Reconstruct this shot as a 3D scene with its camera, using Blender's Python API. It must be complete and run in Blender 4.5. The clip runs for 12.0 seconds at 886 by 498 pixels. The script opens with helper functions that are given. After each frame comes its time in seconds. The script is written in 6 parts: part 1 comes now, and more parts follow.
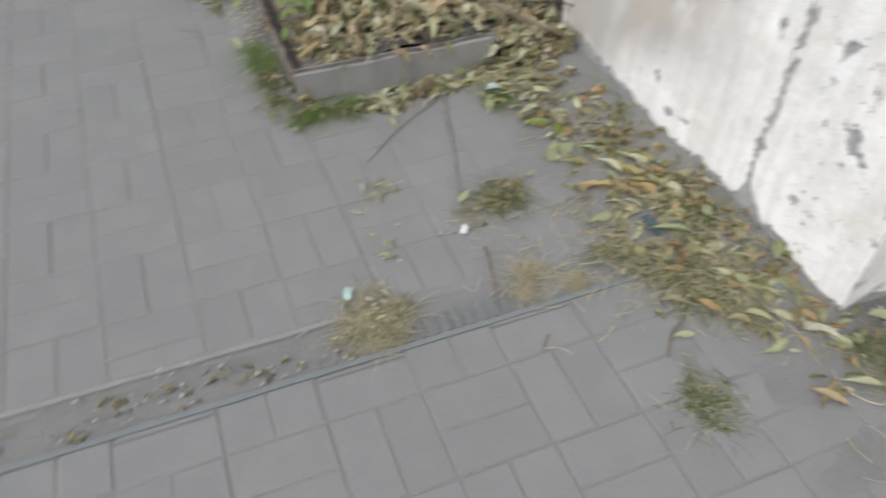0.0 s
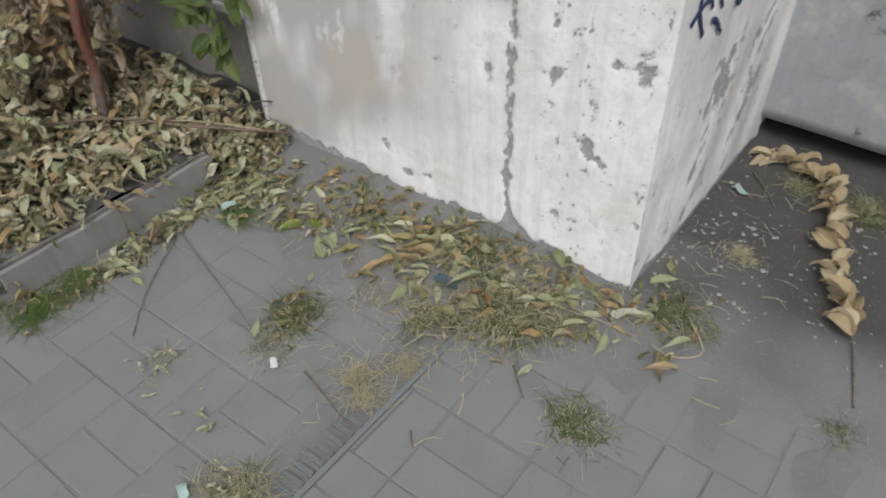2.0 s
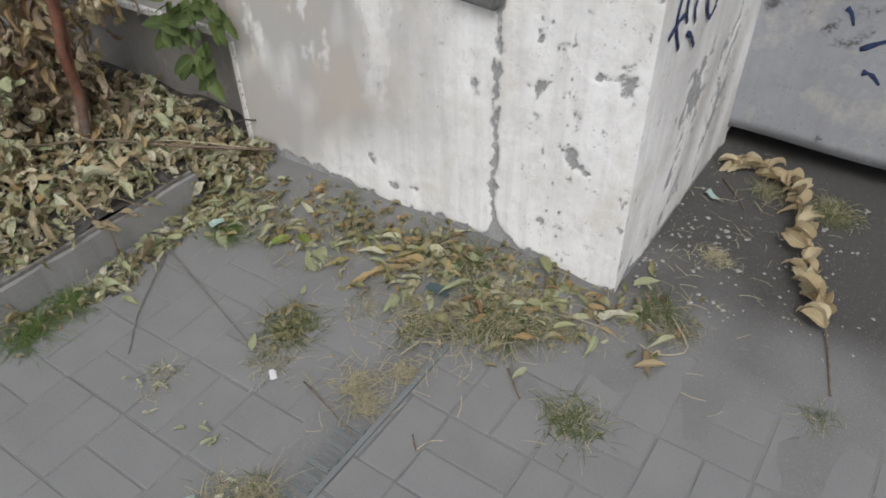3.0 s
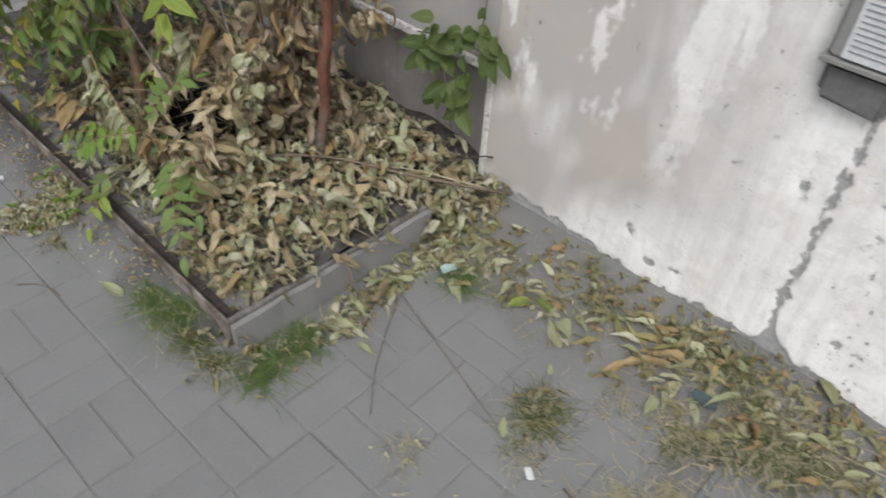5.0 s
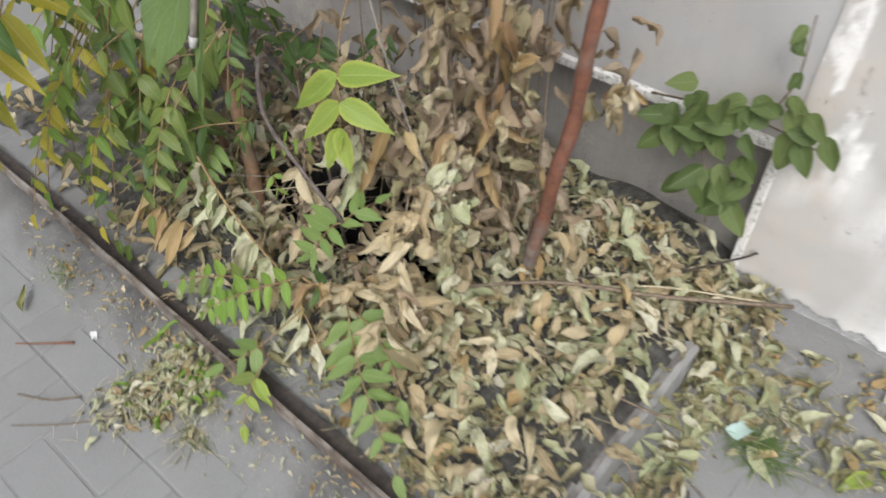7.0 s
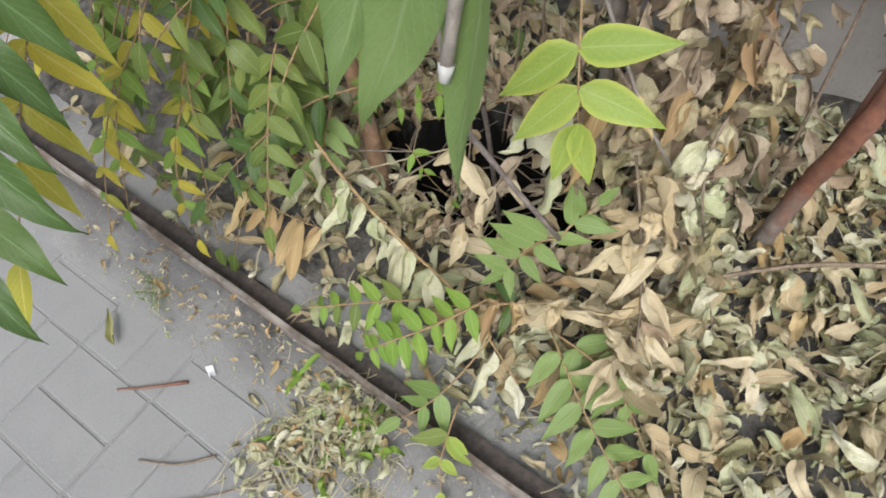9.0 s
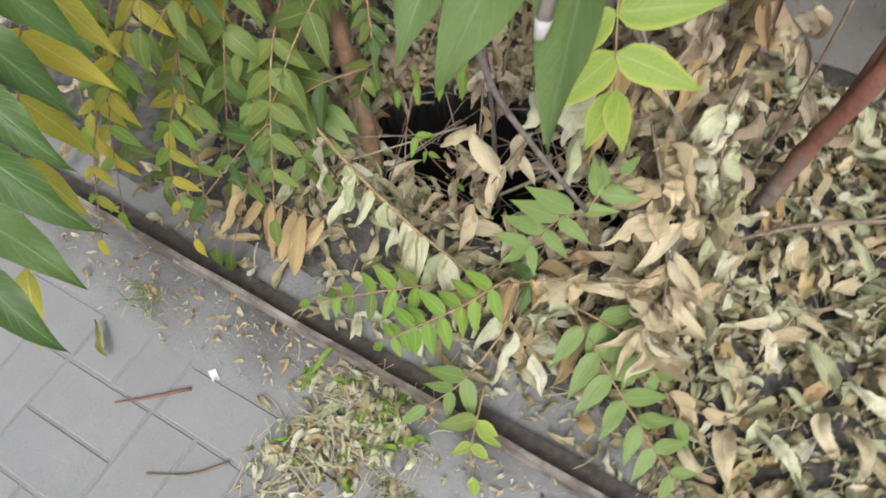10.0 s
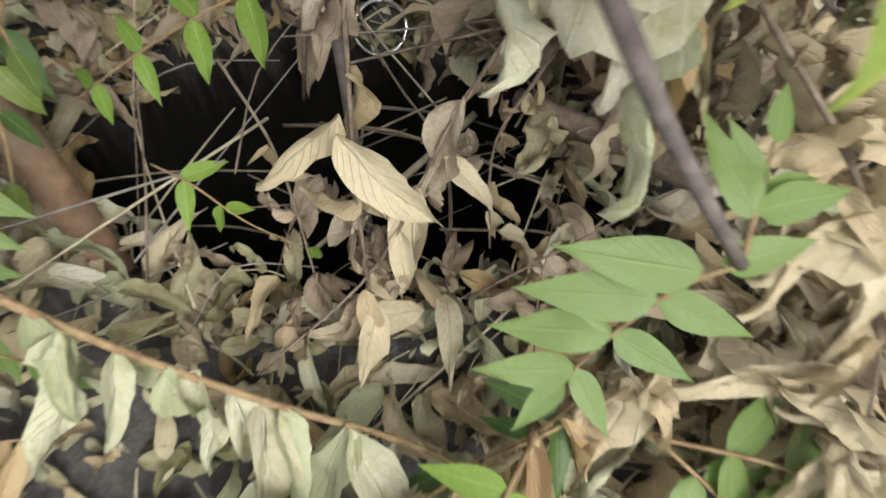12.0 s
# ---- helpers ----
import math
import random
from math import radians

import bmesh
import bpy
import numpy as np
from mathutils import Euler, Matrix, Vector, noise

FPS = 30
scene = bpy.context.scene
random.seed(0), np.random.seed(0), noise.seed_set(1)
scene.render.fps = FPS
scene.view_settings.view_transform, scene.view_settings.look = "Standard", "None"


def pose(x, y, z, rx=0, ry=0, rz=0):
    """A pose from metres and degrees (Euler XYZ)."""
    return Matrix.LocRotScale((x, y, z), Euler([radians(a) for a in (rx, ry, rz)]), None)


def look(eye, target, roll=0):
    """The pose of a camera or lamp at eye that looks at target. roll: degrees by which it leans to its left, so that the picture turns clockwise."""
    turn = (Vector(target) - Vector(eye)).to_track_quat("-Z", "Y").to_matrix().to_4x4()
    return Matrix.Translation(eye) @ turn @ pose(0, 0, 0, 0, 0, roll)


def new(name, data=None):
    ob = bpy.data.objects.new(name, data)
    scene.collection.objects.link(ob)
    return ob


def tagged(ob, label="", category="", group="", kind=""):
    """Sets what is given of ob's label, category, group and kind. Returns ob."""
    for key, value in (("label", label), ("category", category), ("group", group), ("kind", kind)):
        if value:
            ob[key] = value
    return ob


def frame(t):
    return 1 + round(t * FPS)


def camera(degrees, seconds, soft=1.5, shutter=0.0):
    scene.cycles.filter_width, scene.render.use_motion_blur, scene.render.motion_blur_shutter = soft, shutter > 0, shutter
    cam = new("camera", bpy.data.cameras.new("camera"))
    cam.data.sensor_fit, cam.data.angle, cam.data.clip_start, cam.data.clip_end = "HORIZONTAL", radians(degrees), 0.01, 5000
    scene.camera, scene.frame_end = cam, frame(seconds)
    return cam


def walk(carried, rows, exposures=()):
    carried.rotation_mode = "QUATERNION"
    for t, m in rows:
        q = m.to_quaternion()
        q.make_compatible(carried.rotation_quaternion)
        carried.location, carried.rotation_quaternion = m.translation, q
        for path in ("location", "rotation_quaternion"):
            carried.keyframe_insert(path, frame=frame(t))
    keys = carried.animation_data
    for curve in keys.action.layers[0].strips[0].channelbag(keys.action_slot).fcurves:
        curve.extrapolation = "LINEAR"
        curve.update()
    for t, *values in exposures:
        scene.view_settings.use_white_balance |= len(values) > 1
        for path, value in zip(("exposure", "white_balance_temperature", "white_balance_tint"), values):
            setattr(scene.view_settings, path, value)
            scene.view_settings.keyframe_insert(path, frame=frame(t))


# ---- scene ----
cam = camera(63.2, 12.0, soft=1.7, shutter=0.5)
PATH = [
    (0, (0.028, -0.02, 1.407), (0.556, 1.284, -0.015), 0.9),
    (0.5, (0.04, -0.005, 1.414), (0.877, 1.213, 0.067), 0.9),
    (1, (0.102, 0.12, 1.407), (0.992, 1.32, 0.077), -2.8),
    (1.5, (0.086, 0.175, 1.414), (1.115, 1.271, 0.094), -3.4),
    (2, (-0.046, 0.19, 1.432), (1.135, 1.144, 0.13), -2.1),
    (2.5, (-0.107, 0.196, 1.458), (1.142, 1.087, 0.176), -2.4),
    (2.7, (-0.124, 0.199, 1.453), (1.148, 1.089, 0.193), -1.7),
    (4.3, (-0.161, 0.572, 1.491), (0.982, 1.483, 0.125), 2.8),
    (4.5, (-0.17, 0.669, 1.517), (0.941, 1.624, 0.155), 3.3),
    (5, (-0.24, 0.868, 1.537), (0.885, 1.861, 0.215), 4.1),
    (5.5, (-0.32, 1.062, 1.54), (0.865, 2.009, 0.236), 1.3),
    (6, (-0.253, 1.32, 1.494), (0.863, 2.324, 0.172), -1.4),
    (6.5, (-0.142, 1.571, 1.488), (0.894, 2.599, 0.121), -2.1),
    (7, (-0.061, 1.873, 1.459), (0.991, 2.8, 0.033), -0.7),
    (7.5, (0.057, 2.178, 1.413), (1.0, 3.023, -0.135), -2.6),
    (7.7, (0.11, 2.282, 1.382), (0.979, 3.107, -0.219), -4.3),
    (9.3, (0.055, 2.492, 1.344), (0.846, 3.235, -0.336), -8.8),
    (9.5, (0.032, 2.513, 1.347), (0.84, 3.244, -0.331), -8.4),
    (10, (0.0, 2.576, 1.321), (0.871, 3.184, -0.374), -4.5),
    (10.5, (0.094, 2.742, 1.225), (0.946, 3.19, -0.529), -7.2),
    (11, (0.156, 2.832, 1.16), (1.053, 3.1, -0.607), -5.5),
    (11.5, (0.31, 2.862, 0.941), (1.223, 2.974, -0.835), -1.8),
    (12, (0.413, 2.91, 0.78), (1.378, 2.888, -0.971), 8.4),
]
EXPOSURES = [(0.0, 0.16), (0.5, 0.03), (1.0, -0.07), (2.7, -0.2), (4.5, -0.12), (5.5, 0.1), (6.5, 0.42), (7.5, 0.67), (9.5, 0.78), (12.0, 0.83)]
walk(cam, [(t, look(eye, target, roll)) for t, eye, target, roll in PATH], EXPOSURES)

# ---- daylight: bright overcast sky over a street, building on the east ----
world = bpy.data.worlds.new("overcast_sky")
scene.world = world
world.use_nodes = True
wn = world.node_tree
sky = wn.nodes.new("ShaderNodeTexSky")
sky.sky_type, sky.sun_disc = "NISHITA", False
sky.sun_elevation, sky.sun_rotation = radians(52), radians(238)
sky.air_density, sky.dust_density, sky.ozone_density = 1.0, 4.0, 1.0
desat = wn.nodes.new("ShaderNodeHueSaturation")
desat.inputs["Saturation"].default_value = 0.42
wn.links.new(sky.outputs[0], desat.inputs["Color"])
wn.links.new(desat.outputs[0], wn.nodes["Background"].inputs["Color"])
wn.nodes["Background"].inputs["Strength"].default_value = 0.15

sun = new("sun", bpy.data.lights.new("sun", "SUN"))
sun.data.energy, sun.data.angle, sun.data.color = 1.3, radians(28), (0.955, 0.985, 1.0)
sun.matrix_world = look((-4.5, -2.8, 6.8), (0, 0, 0))

rng = random.Random(7)


# ---- materials ----
class Nodes:
    """Short calls for building one procedural material."""

    def __init__(self, name):
        self.mat = bpy.data.materials.new(name)
        self.mat.use_nodes = True
        self.t = self.mat.node_tree
        self.bsdf = self.t.nodes["Principled BSDF"]
        self.out = self.t.nodes["Material Output"]

    def add(self, kind, **values):
        n = self.t.nodes.new("ShaderNode" + kind)
        for k, v in values.items():
            n.inputs[k.replace("_", " ")].default_value = v
        return n

    def link(self, a, b):
        self.t.links.new(a, b)

    def coords(self, kind="Object", scale=(1, 1, 1)):
        c = self.add("TexCoord")
        m = self.add("Mapping")
        m.inputs["Scale"].default_value = scale
        self.link(c.outputs[kind], m.inputs["Vector"])
        return m.outputs[0]

    def noise(self, vec, scale, detail=4.0, rough=0.55):
        n = self.add("TexNoise", Scale=scale, Detail=detail, Roughness=rough)
        self.link(vec, n.inputs["Vector"])
        return n.outputs["Fac"]

    def ramp(self, fac, stops):
        r = self.add("ValToRGB")
        e = r.color_ramp.elements
        while len(e) < len(stops):
            e.new(0.5)
        for el, (p, c) in zip(e, stops):
            el.position = p
            el.color = (c, c, c, 1) if isinstance(c, (int, float)) else (*c, 1)
        self.link(fac, r.inputs[0])
        return r.outputs[0]

    def mix(self, fac, a, b, blend="MIX"):
        m = self.t.nodes.new("ShaderNodeMix")
        m.data_type, m.blend_type = "RGBA", blend
        for slot, v in ((0, fac), (6, a), (7, b)):
            if isinstance(v, bpy.types.NodeSocket):
                self.link(v, m.inputs[slot])
            else:
                m.inputs[slot].default_value = v if slot == 0 else (*v, 1)
        return m.outputs[2]

    def bump(self, height, strength, distance):
        b = self.add("Bump", Strength=strength, Distance=distance)
        self.link(height, b.inputs["Height"])
        self.link(b.outputs[0], self.bsdf.inputs["Normal"])

    def done(self, colour, rough=0.85, spec=0.3):
        if isinstance(colour, bpy.types.NodeSocket):
            self.link(colour, self.bsdf.inputs["Base Color"])
        else:
            self.bsdf.inputs["Base Color"].default_value = (*colour, 1)
        self.bsdf.inputs["Roughness"].default_value = rough
        self.bsdf.inputs["Specular IOR Level"].default_value = spec
        return self.mat


def world_coords(m):
    """Position in the world, so that copies of one mesh do not repeat."""
    g = m.add("NewGeometry")
    return g.outputs["Position"]


def stone_material(name, dark, light, dust, grain=160.0, blotch=6.0, bump=0.35):
    m = Nodes(name)
    v = world_coords(m)
    base = m.mix(m.ramp(m.noise(v, blotch, 5), [(0.3, 0.0), (0.7, 1.0)]), dark, light)
    base = m.mix(m.ramp(m.noise(v, grain, 3), [(0.35, 0.0), (0.72, 0.7)]), base, dust)
    base = m.mix(m.ramp(m.noise(v, grain * 0.55, 4, 0.7), [(0.58, 0.0), (0.72, 0.5)]), base, tuple(c * 0.6 for c in dark))
    rnd = m.add("ObjectInfo").outputs["Random"]
    base = m.mix(0.5, base, m.mix(rnd, tuple(c * 0.93 for c in light), tuple(min(1, c * 1.05) for c in light)))
    base = m.mix(m.ramp(m.noise(v, 2.3, 6, 0.7), [(0.5, 0.0), (0.72, 0.55)]), base, dust)
    m.bump(m.noise(v, grain * 1.5, 4, 0.7), bump, 0.002)
    return m.done(base, 0.88, 0.25)


M_PAVER = stone_material("paver_concrete", (0.165, 0.166, 0.167), (0.205, 0.206, 0.207), (0.235, 0.234, 0.228), blotch=9.0)
M_KERB = stone_material("kerb_concrete", (0.18, 0.178, 0.174), (0.245, 0.242, 0.237), (0.29, 0.286, 0.275), 120, 14, 0.6)


def ground_material():
    m = Nodes("dusty_screed")
    v = world_coords(m)
    c = m.mix(m.ramp(m.noise(v, 4.0, 6, 0.65), [(0.32, 0.0), (0.7, 1.0)]), (0.182, 0.182, 0.181), (0.215, 0.215, 0.213))
    # Darkens the dirt strip, and paints shade into the ground near the gate.
    earth_and_shade = m.add("Attribute")
    earth_and_shade.attribute_name = "earth_and_shade"
    c = m.mix(earth_and_shade.outputs["Fac"], c, (0.066, 0.063, 0.06))
    c = m.mix(m.ramp(m.noise(v, 38.0, 5, 0.7), [(0.57, 0.0), (0.76, 0.34)]), c, (0.11, 0.106, 0.099))
    c = m.mix(m.ramp(m.noise(v, 230.0, 2), [(0.62, 0.0), (0.75, 0.75)]), c, (0.36, 0.34, 0.3))
    m.bump(m.noise(v, 90.0, 6, 0.75), 0.7, 0.006)
    return m.done(c, 0.92, 0.2)


def soil_material():
    m = Nodes("dark_soil")
    v = world_coords(m)
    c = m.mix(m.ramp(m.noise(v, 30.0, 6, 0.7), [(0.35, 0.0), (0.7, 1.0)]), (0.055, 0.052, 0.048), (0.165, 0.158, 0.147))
    # The hole's deep shade is painted into the soil colour.
    hole_shade = m.add("Attribute")
    hole_shade.attribute_name = "hole_shade"
    c = m.mix(hole_shade.outputs["Fac"], c, (0.007, 0.0065, 0.006))
    m.bump(m.noise(v, 70.0, 6, 0.75), 1.0, 0.012)
    return m.done(c, 0.95, 0.12)


def plaster_material(name, paint, stain, bare):
    """Limewash over cement: the mesh attribute 'bare' says where the coat has come off."""
    m = Nodes(name)
    v = world_coords(m)
    streak = m.add("Mapping")
    streak.inputs["Scale"].default_value = (9.0, 9.0, 0.6)
    m.link(v, streak.inputs["Vector"])
    coat = m.mix(m.ramp(m.noise(v, 2.6, 6, 0.6), [(0.46, 0.0), (0.72, 0.5)]), paint, stain)
    coat = m.mix(m.ramp(m.noise(streak.outputs[0], 2.2, 5, 0.65), [(0.47, 0.0), (0.72, 0.5)]), coat, tuple(c * 0.9 for c in stain))
    coat = m.mix(m.ramp(m.noise(v, 45.0, 6, 0.72), [(0.55, 0.0), (0.74, 0.3)]), coat, tuple(c * 0.7 for c in stain))
    coat = m.mix(m.ramp(m.noise(v, 5.0, 6, 0.72), [(0.53, 0.0), (0.7, 0.42)]), coat, (0.66, 0.6, 0.5))
    coat = m.mix(m.ramp(m.noise(v, 13.0, 9, 0.78), [(0.5, 0.0), (0.64, 0.4)]), coat, tuple(c * 0.9 for c in stain))
    coat = m.mix(m.ramp(m.noise(v, 24.0, 9, 0.8), [(0.55, 0.0), (0.66, 0.6)]), coat, tuple(min(1, c * 1.08) for c in paint))
    pit = m.mix(1.0, m.ramp(m.noise(v, 150.0, 2, 0.4), [(0.66, 0.0), (0.71, 1.0)]), m.ramp(m.noise(v, 8.0, 4, 0.6), [(0.5, 0.0), (0.62, 1.0)]), "MULTIPLY")
    coat = m.mix(pit, coat, tuple(c * 0.55 for c in stain))
    trowel = m.add("Mapping")
    trowel.inputs["Scale"].default_value = (5.0, 5.0, 16.0)
    m.link(v, trowel.inputs["Vector"])
    coat = m.mix(m.ramp(m.noise(trowel.outputs[0], 2.0, 6, 0.7), [(0.5, 0.0), (0.75, 0.35)]), coat, tuple(min(1, c * 1.06) for c in paint))
    under = m.mix(m.ramp(m.noise(v, 60.0, 5, 0.7), [(0.35, 0.0), (0.7, 1.0)]), tuple(c * 0.72 for c in bare), bare)
    under = m.mix(m.ramp(m.noise(v, 190.0, 3, 0.6), [(0.6, 0.0), (0.68, 0.7)]), under, tuple(c * 0.9 for c in paint))
    soot = m.add("Attribute")
    soot.attribute_name = "stain"
    grime = m.mix(m.ramp(m.noise(v, 4.5, 5, 0.6), [(0.45, 0.0), (0.68, 1.0)]), tuple(c * 0.76 for c in stain), (stain[0] * 0.83, stain[1] * 0.77, stain[2] * 0.71))
    coat = m.mix(soot.outputs["Fac"], coat, grime)
    att = m.add("Attribute")
    att.attribute_name = "bare"
    total = m.add("Math")
    total.operation = "ADD"
    jag = m.add("Math")
    jag.operation = "MULTIPLY_ADD"
    jag.inputs[1].default_value, jag.inputs[2].default_value = 0.9, -0.45
    m.link(m.noise(v, 75.0, 7, 0.8), jag.inputs[0])
    m.link(att.outputs["Fac"], total.inputs[0])
    m.link(jag.outputs[0], total.inputs[1])
    c = m.mix(m.ramp(total.outputs[0], [(0.44, 0.0), (0.54, 1.0)]), coat, under)
    relief = m.mix(0.4, m.noise(v, 38.0, 8, 0.72), m.ramp(total.outputs[0], [(0.40, 1.0), (0.56, 0.0)]))
    m.bump(m.mix(0.3, relief, m.ramp(soot.outputs["Fac"], [(0.15, 1.0), (0.5, 0.0)])), 0.7, 0.008)
    return m.done(c, 0.9, 0.2)


def leaf_material(name, tones, vein, rough=0.5, thin=0.35, blotch=None, crinkle=0.0, margin=None):
    m = Nodes(name)
    v = world_coords(m)
    rnd = m.add("ObjectInfo").outputs["Random"]
    isl = m.add("NewGeometry").outputs["Random Per Island"]
    pick = m.add("Math")
    pick.operation = "ADD"
    m.link(rnd, pick.inputs[0])
    m.link(isl, pick.inputs[1])
    frac = m.add("Math")
    frac.operation = "FRACT"
    m.link(pick.outputs[0], frac.inputs[0])
    n = len(tones)
    c = m.ramp(frac.outputs[0], [(i / (n - 1), t) for i, t in enumerate(tones)])
    if blotch:
        c = m.mix(m.ramp(m.noise(v, 55.0, 5, 0.65), [(0.5, 0.0), (0.68, 0.75)]), c, blotch)
    c = m.mix(m.ramp(m.noise(v, 260.0, 3), [(0.4, 0.0), (0.8, 0.3)]), c, tuple(x * 0.55 for x in tones[0]))
    uv = m.add("TexCoord").outputs["UV"]
    sep = m.add("SeparateXYZ")
    m.link(uv, sep.inputs[0])
    off = m.add("Math")
    off.operation = "ABSOLUTE"
    sub = m.add("Math")
    sub.operation = "SUBTRACT"
    sub.inputs[1].default_value = 0.5
    m.link(sep.outputs["Y"], sub.inputs[0])
    m.link(sub.outputs[0], off.inputs[0])
    rib = m.ramp(off.outputs[0], [(0.0, 1.0), (0.045, 0.0)])
    wave = m.add("Math")
    wave.operation = "MULTIPLY_ADD"
    wave.inputs[1].default_value = -0.55
    m.link(off.outputs[0], wave.inputs[0])
    m.link(sep.outputs["X"], wave.inputs[2])
    times = m.add("Math")
    times.operation = "MULTIPLY"
    times.inputs[1].default_value = 10.0
    m.link(wave.outputs[0], times.inputs[0])
    saw = m.add("Math")
    saw.operation = "PINGPONG"
    saw.inputs[1].default_value = 0.5
    m.link(times.outputs[0], saw.inputs[0])
    side = m.ramp(saw.outputs[0], [(0.0, 0.45), (0.09, 0.0)])
    both = m.mix(1.0, rib, side, "LIGHTEN")
    if margin:
        c = m.mix(m.ramp(off.outputs[0], [(0.32, 0.0), (0.49, 0.6)]), c, margin)
    c = m.mix(both, c, vein)
    relief = m.mix(0.5 if crinkle else 0.0, both, m.noise(v, 130.0, 5, 0.6))
    m.bump(relief, 0.35 + crinkle, 0.002 + 0.003 * crinkle)
    m.done(c, rough, 0.35)
    tr = m.add("BsdfTranslucent")
    m.link(c, tr.inputs["Color"])
    mixer = m.add("MixShader", Fac=thin)
    m.link(m.bsdf.outputs[0], mixer.inputs[1])
    m.link(tr.outputs[0], mixer.inputs[2])
    m.link(mixer.outputs[0], m.out.inputs["Surface"])
    return m.mat


def bark_material(name, dark, light, scale=60.0, tint=None):
    m = Nodes(name)
    v = world_coords(m)
    c = m.mix(m.ramp(m.noise(v, scale, 5, 0.65), [(0.35, 0.0), (0.68, 1.0)]), dark, light)
    if tint:
        c = m.mix(m.ramp(m.noise(v, 14.0, 4), [(0.45, 0.0), (0.65, 0.8)]), c, tint)
    m.bump(m.noise(v, scale * 2, 5), 0.5, 0.003)
    return m.done(c, 0.75, 0.3)


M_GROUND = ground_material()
M_SOIL = soil_material()
M_WALL = plaster_material("white_limewash", (0.9, 0.897, 0.89), (0.61, 0.594, 0.572), (0.4, 0.4, 0.398))
M_UPPER = plaster_material("grey_weathered_plaster", (0.56, 0.555, 0.55), (0.43, 0.425, 0.42), (0.26, 0.26, 0.258))
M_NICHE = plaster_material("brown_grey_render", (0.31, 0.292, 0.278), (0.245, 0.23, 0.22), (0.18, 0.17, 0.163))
M_TRIM = plaster_material("chipped_white_edge", (0.76, 0.75, 0.73), (0.6, 0.58, 0.55), (0.24, 0.22, 0.2))
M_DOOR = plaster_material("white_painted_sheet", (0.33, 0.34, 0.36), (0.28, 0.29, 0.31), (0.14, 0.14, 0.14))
M_GREEN = leaf_material("green_leaf", [(0.088, 0.132, 0.03), (0.125, 0.175, 0.04), (0.175, 0.22, 0.05), (0.14, 0.187, 0.046)], (0.21, 0.28, 0.11), 0.42)
M_FRESH = leaf_material("fresh_green_leaf", [(0.17, 0.255, 0.075), (0.2, 0.285, 0.085), (0.15, 0.235, 0.065)], (0.25, 0.33, 0.13), 0.45, 0.38)
M_SAGE = leaf_material("sage_green_leaf", [(0.29, 0.32, 0.175), (0.36, 0.38, 0.235), (0.32, 0.33, 0.17)], (0.43, 0.44, 0.29), 0.65, 0.2)
M_LIMP = leaf_material("limp_green_leaf", [(0.13, 0.2, 0.065), (0.15, 0.225, 0.075), (0.12, 0.19, 0.055)], (0.2, 0.27, 0.12), 0.5, 0.4)
M_DEEP = leaf_material("deep_green_leaf", [(0.05, 0.095, 0.024), (0.068, 0.122, 0.029), (0.088, 0.145, 0.035)], (0.12, 0.2, 0.08), 0.4)
M_LIME = leaf_material("lime_leaf", [(0.24, 0.34, 0.06), (0.31, 0.4, 0.085), (0.21, 0.31, 0.055)], (0.34, 0.42, 0.13), 0.45, 0.4, margin=(0.5, 0.52, 0.11))
M_FERN = leaf_material("light_green_leaf", [(0.16, 0.28, 0.045), (0.22, 0.34, 0.06), (0.19, 0.3, 0.05)], (0.3, 0.42, 0.12), 0.45, 0.4)
M_CREEPER = leaf_material("creeper_leaf", [(0.075, 0.115, 0.036), (0.1, 0.145, 0.045), (0.13, 0.17, 0.055)], (0.16, 0.2, 0.085), 0.6, 0.3)
M_YELLOW = leaf_material("yellow_leaf", [(0.44, 0.4, 0.045), (0.52, 0.44, 0.06), (0.32, 0.35, 0.05)], (0.6, 0.5, 0.15), 0.45, 0.45)
M_DRY = leaf_material("dry_leaf", [(0.25, 0.19, 0.11), (0.47, 0.41, 0.26), (0.38, 0.345, 0.19), (0.63, 0.57, 0.43), (0.47, 0.375, 0.23), (0.29, 0.23, 0.135), (0.56, 0.495, 0.345), (0.41, 0.345, 0.21)], (0.56, 0.49, 0.34), 0.7, 0.22, (0.36, 0.3, 0.16), 0.5)
M_PALE = leaf_material("wilted_pale_leaf", [(0.43, 0.45, 0.28), (0.57, 0.555, 0.4), (0.36, 0.395, 0.22), (0.64, 0.61, 0.5), (0.46, 0.43, 0.28)], (0.62, 0.6, 0.45), 0.65, 0.22, (0.33, 0.33, 0.14), crinkle=0.5)
M_CREAM = leaf_material("cream_dry_leaf", [(0.48, 0.4, 0.25), (0.6, 0.52, 0.36), (0.41, 0.315, 0.18), (0.52, 0.42, 0.26)], (0.6, 0.53, 0.38), 0.7, 0.2, crinkle=0.5)
M_OCHRE = leaf_material("ochre_leaf", [(0.43, 0.31, 0.15), (0.36, 0.25, 0.12), (0.49, 0.38, 0.2), (0.29, 0.18, 0.1)], (0.55, 0.4, 0.2), 0.65, 0.2, crinkle=0.5)
M_OLIVE = leaf_material("olive_litter", [(0.19, 0.185, 0.09), (0.29, 0.275, 0.145), (0.36, 0.335, 0.21), (0.23, 0.18, 0.1)], (0.36, 0.34, 0.18), 0.75, 0.15, (0.2, 0.15, 0.07), crinkle=0.5)
M_GRASS = leaf_material("grass_blade", [(0.07, 0.135, 0.03), (0.1, 0.185, 0.04), (0.145, 0.205, 0.058), (0.165, 0.175, 0.08)], (0.12, 0.15, 0.06), 0.6, 0.2)
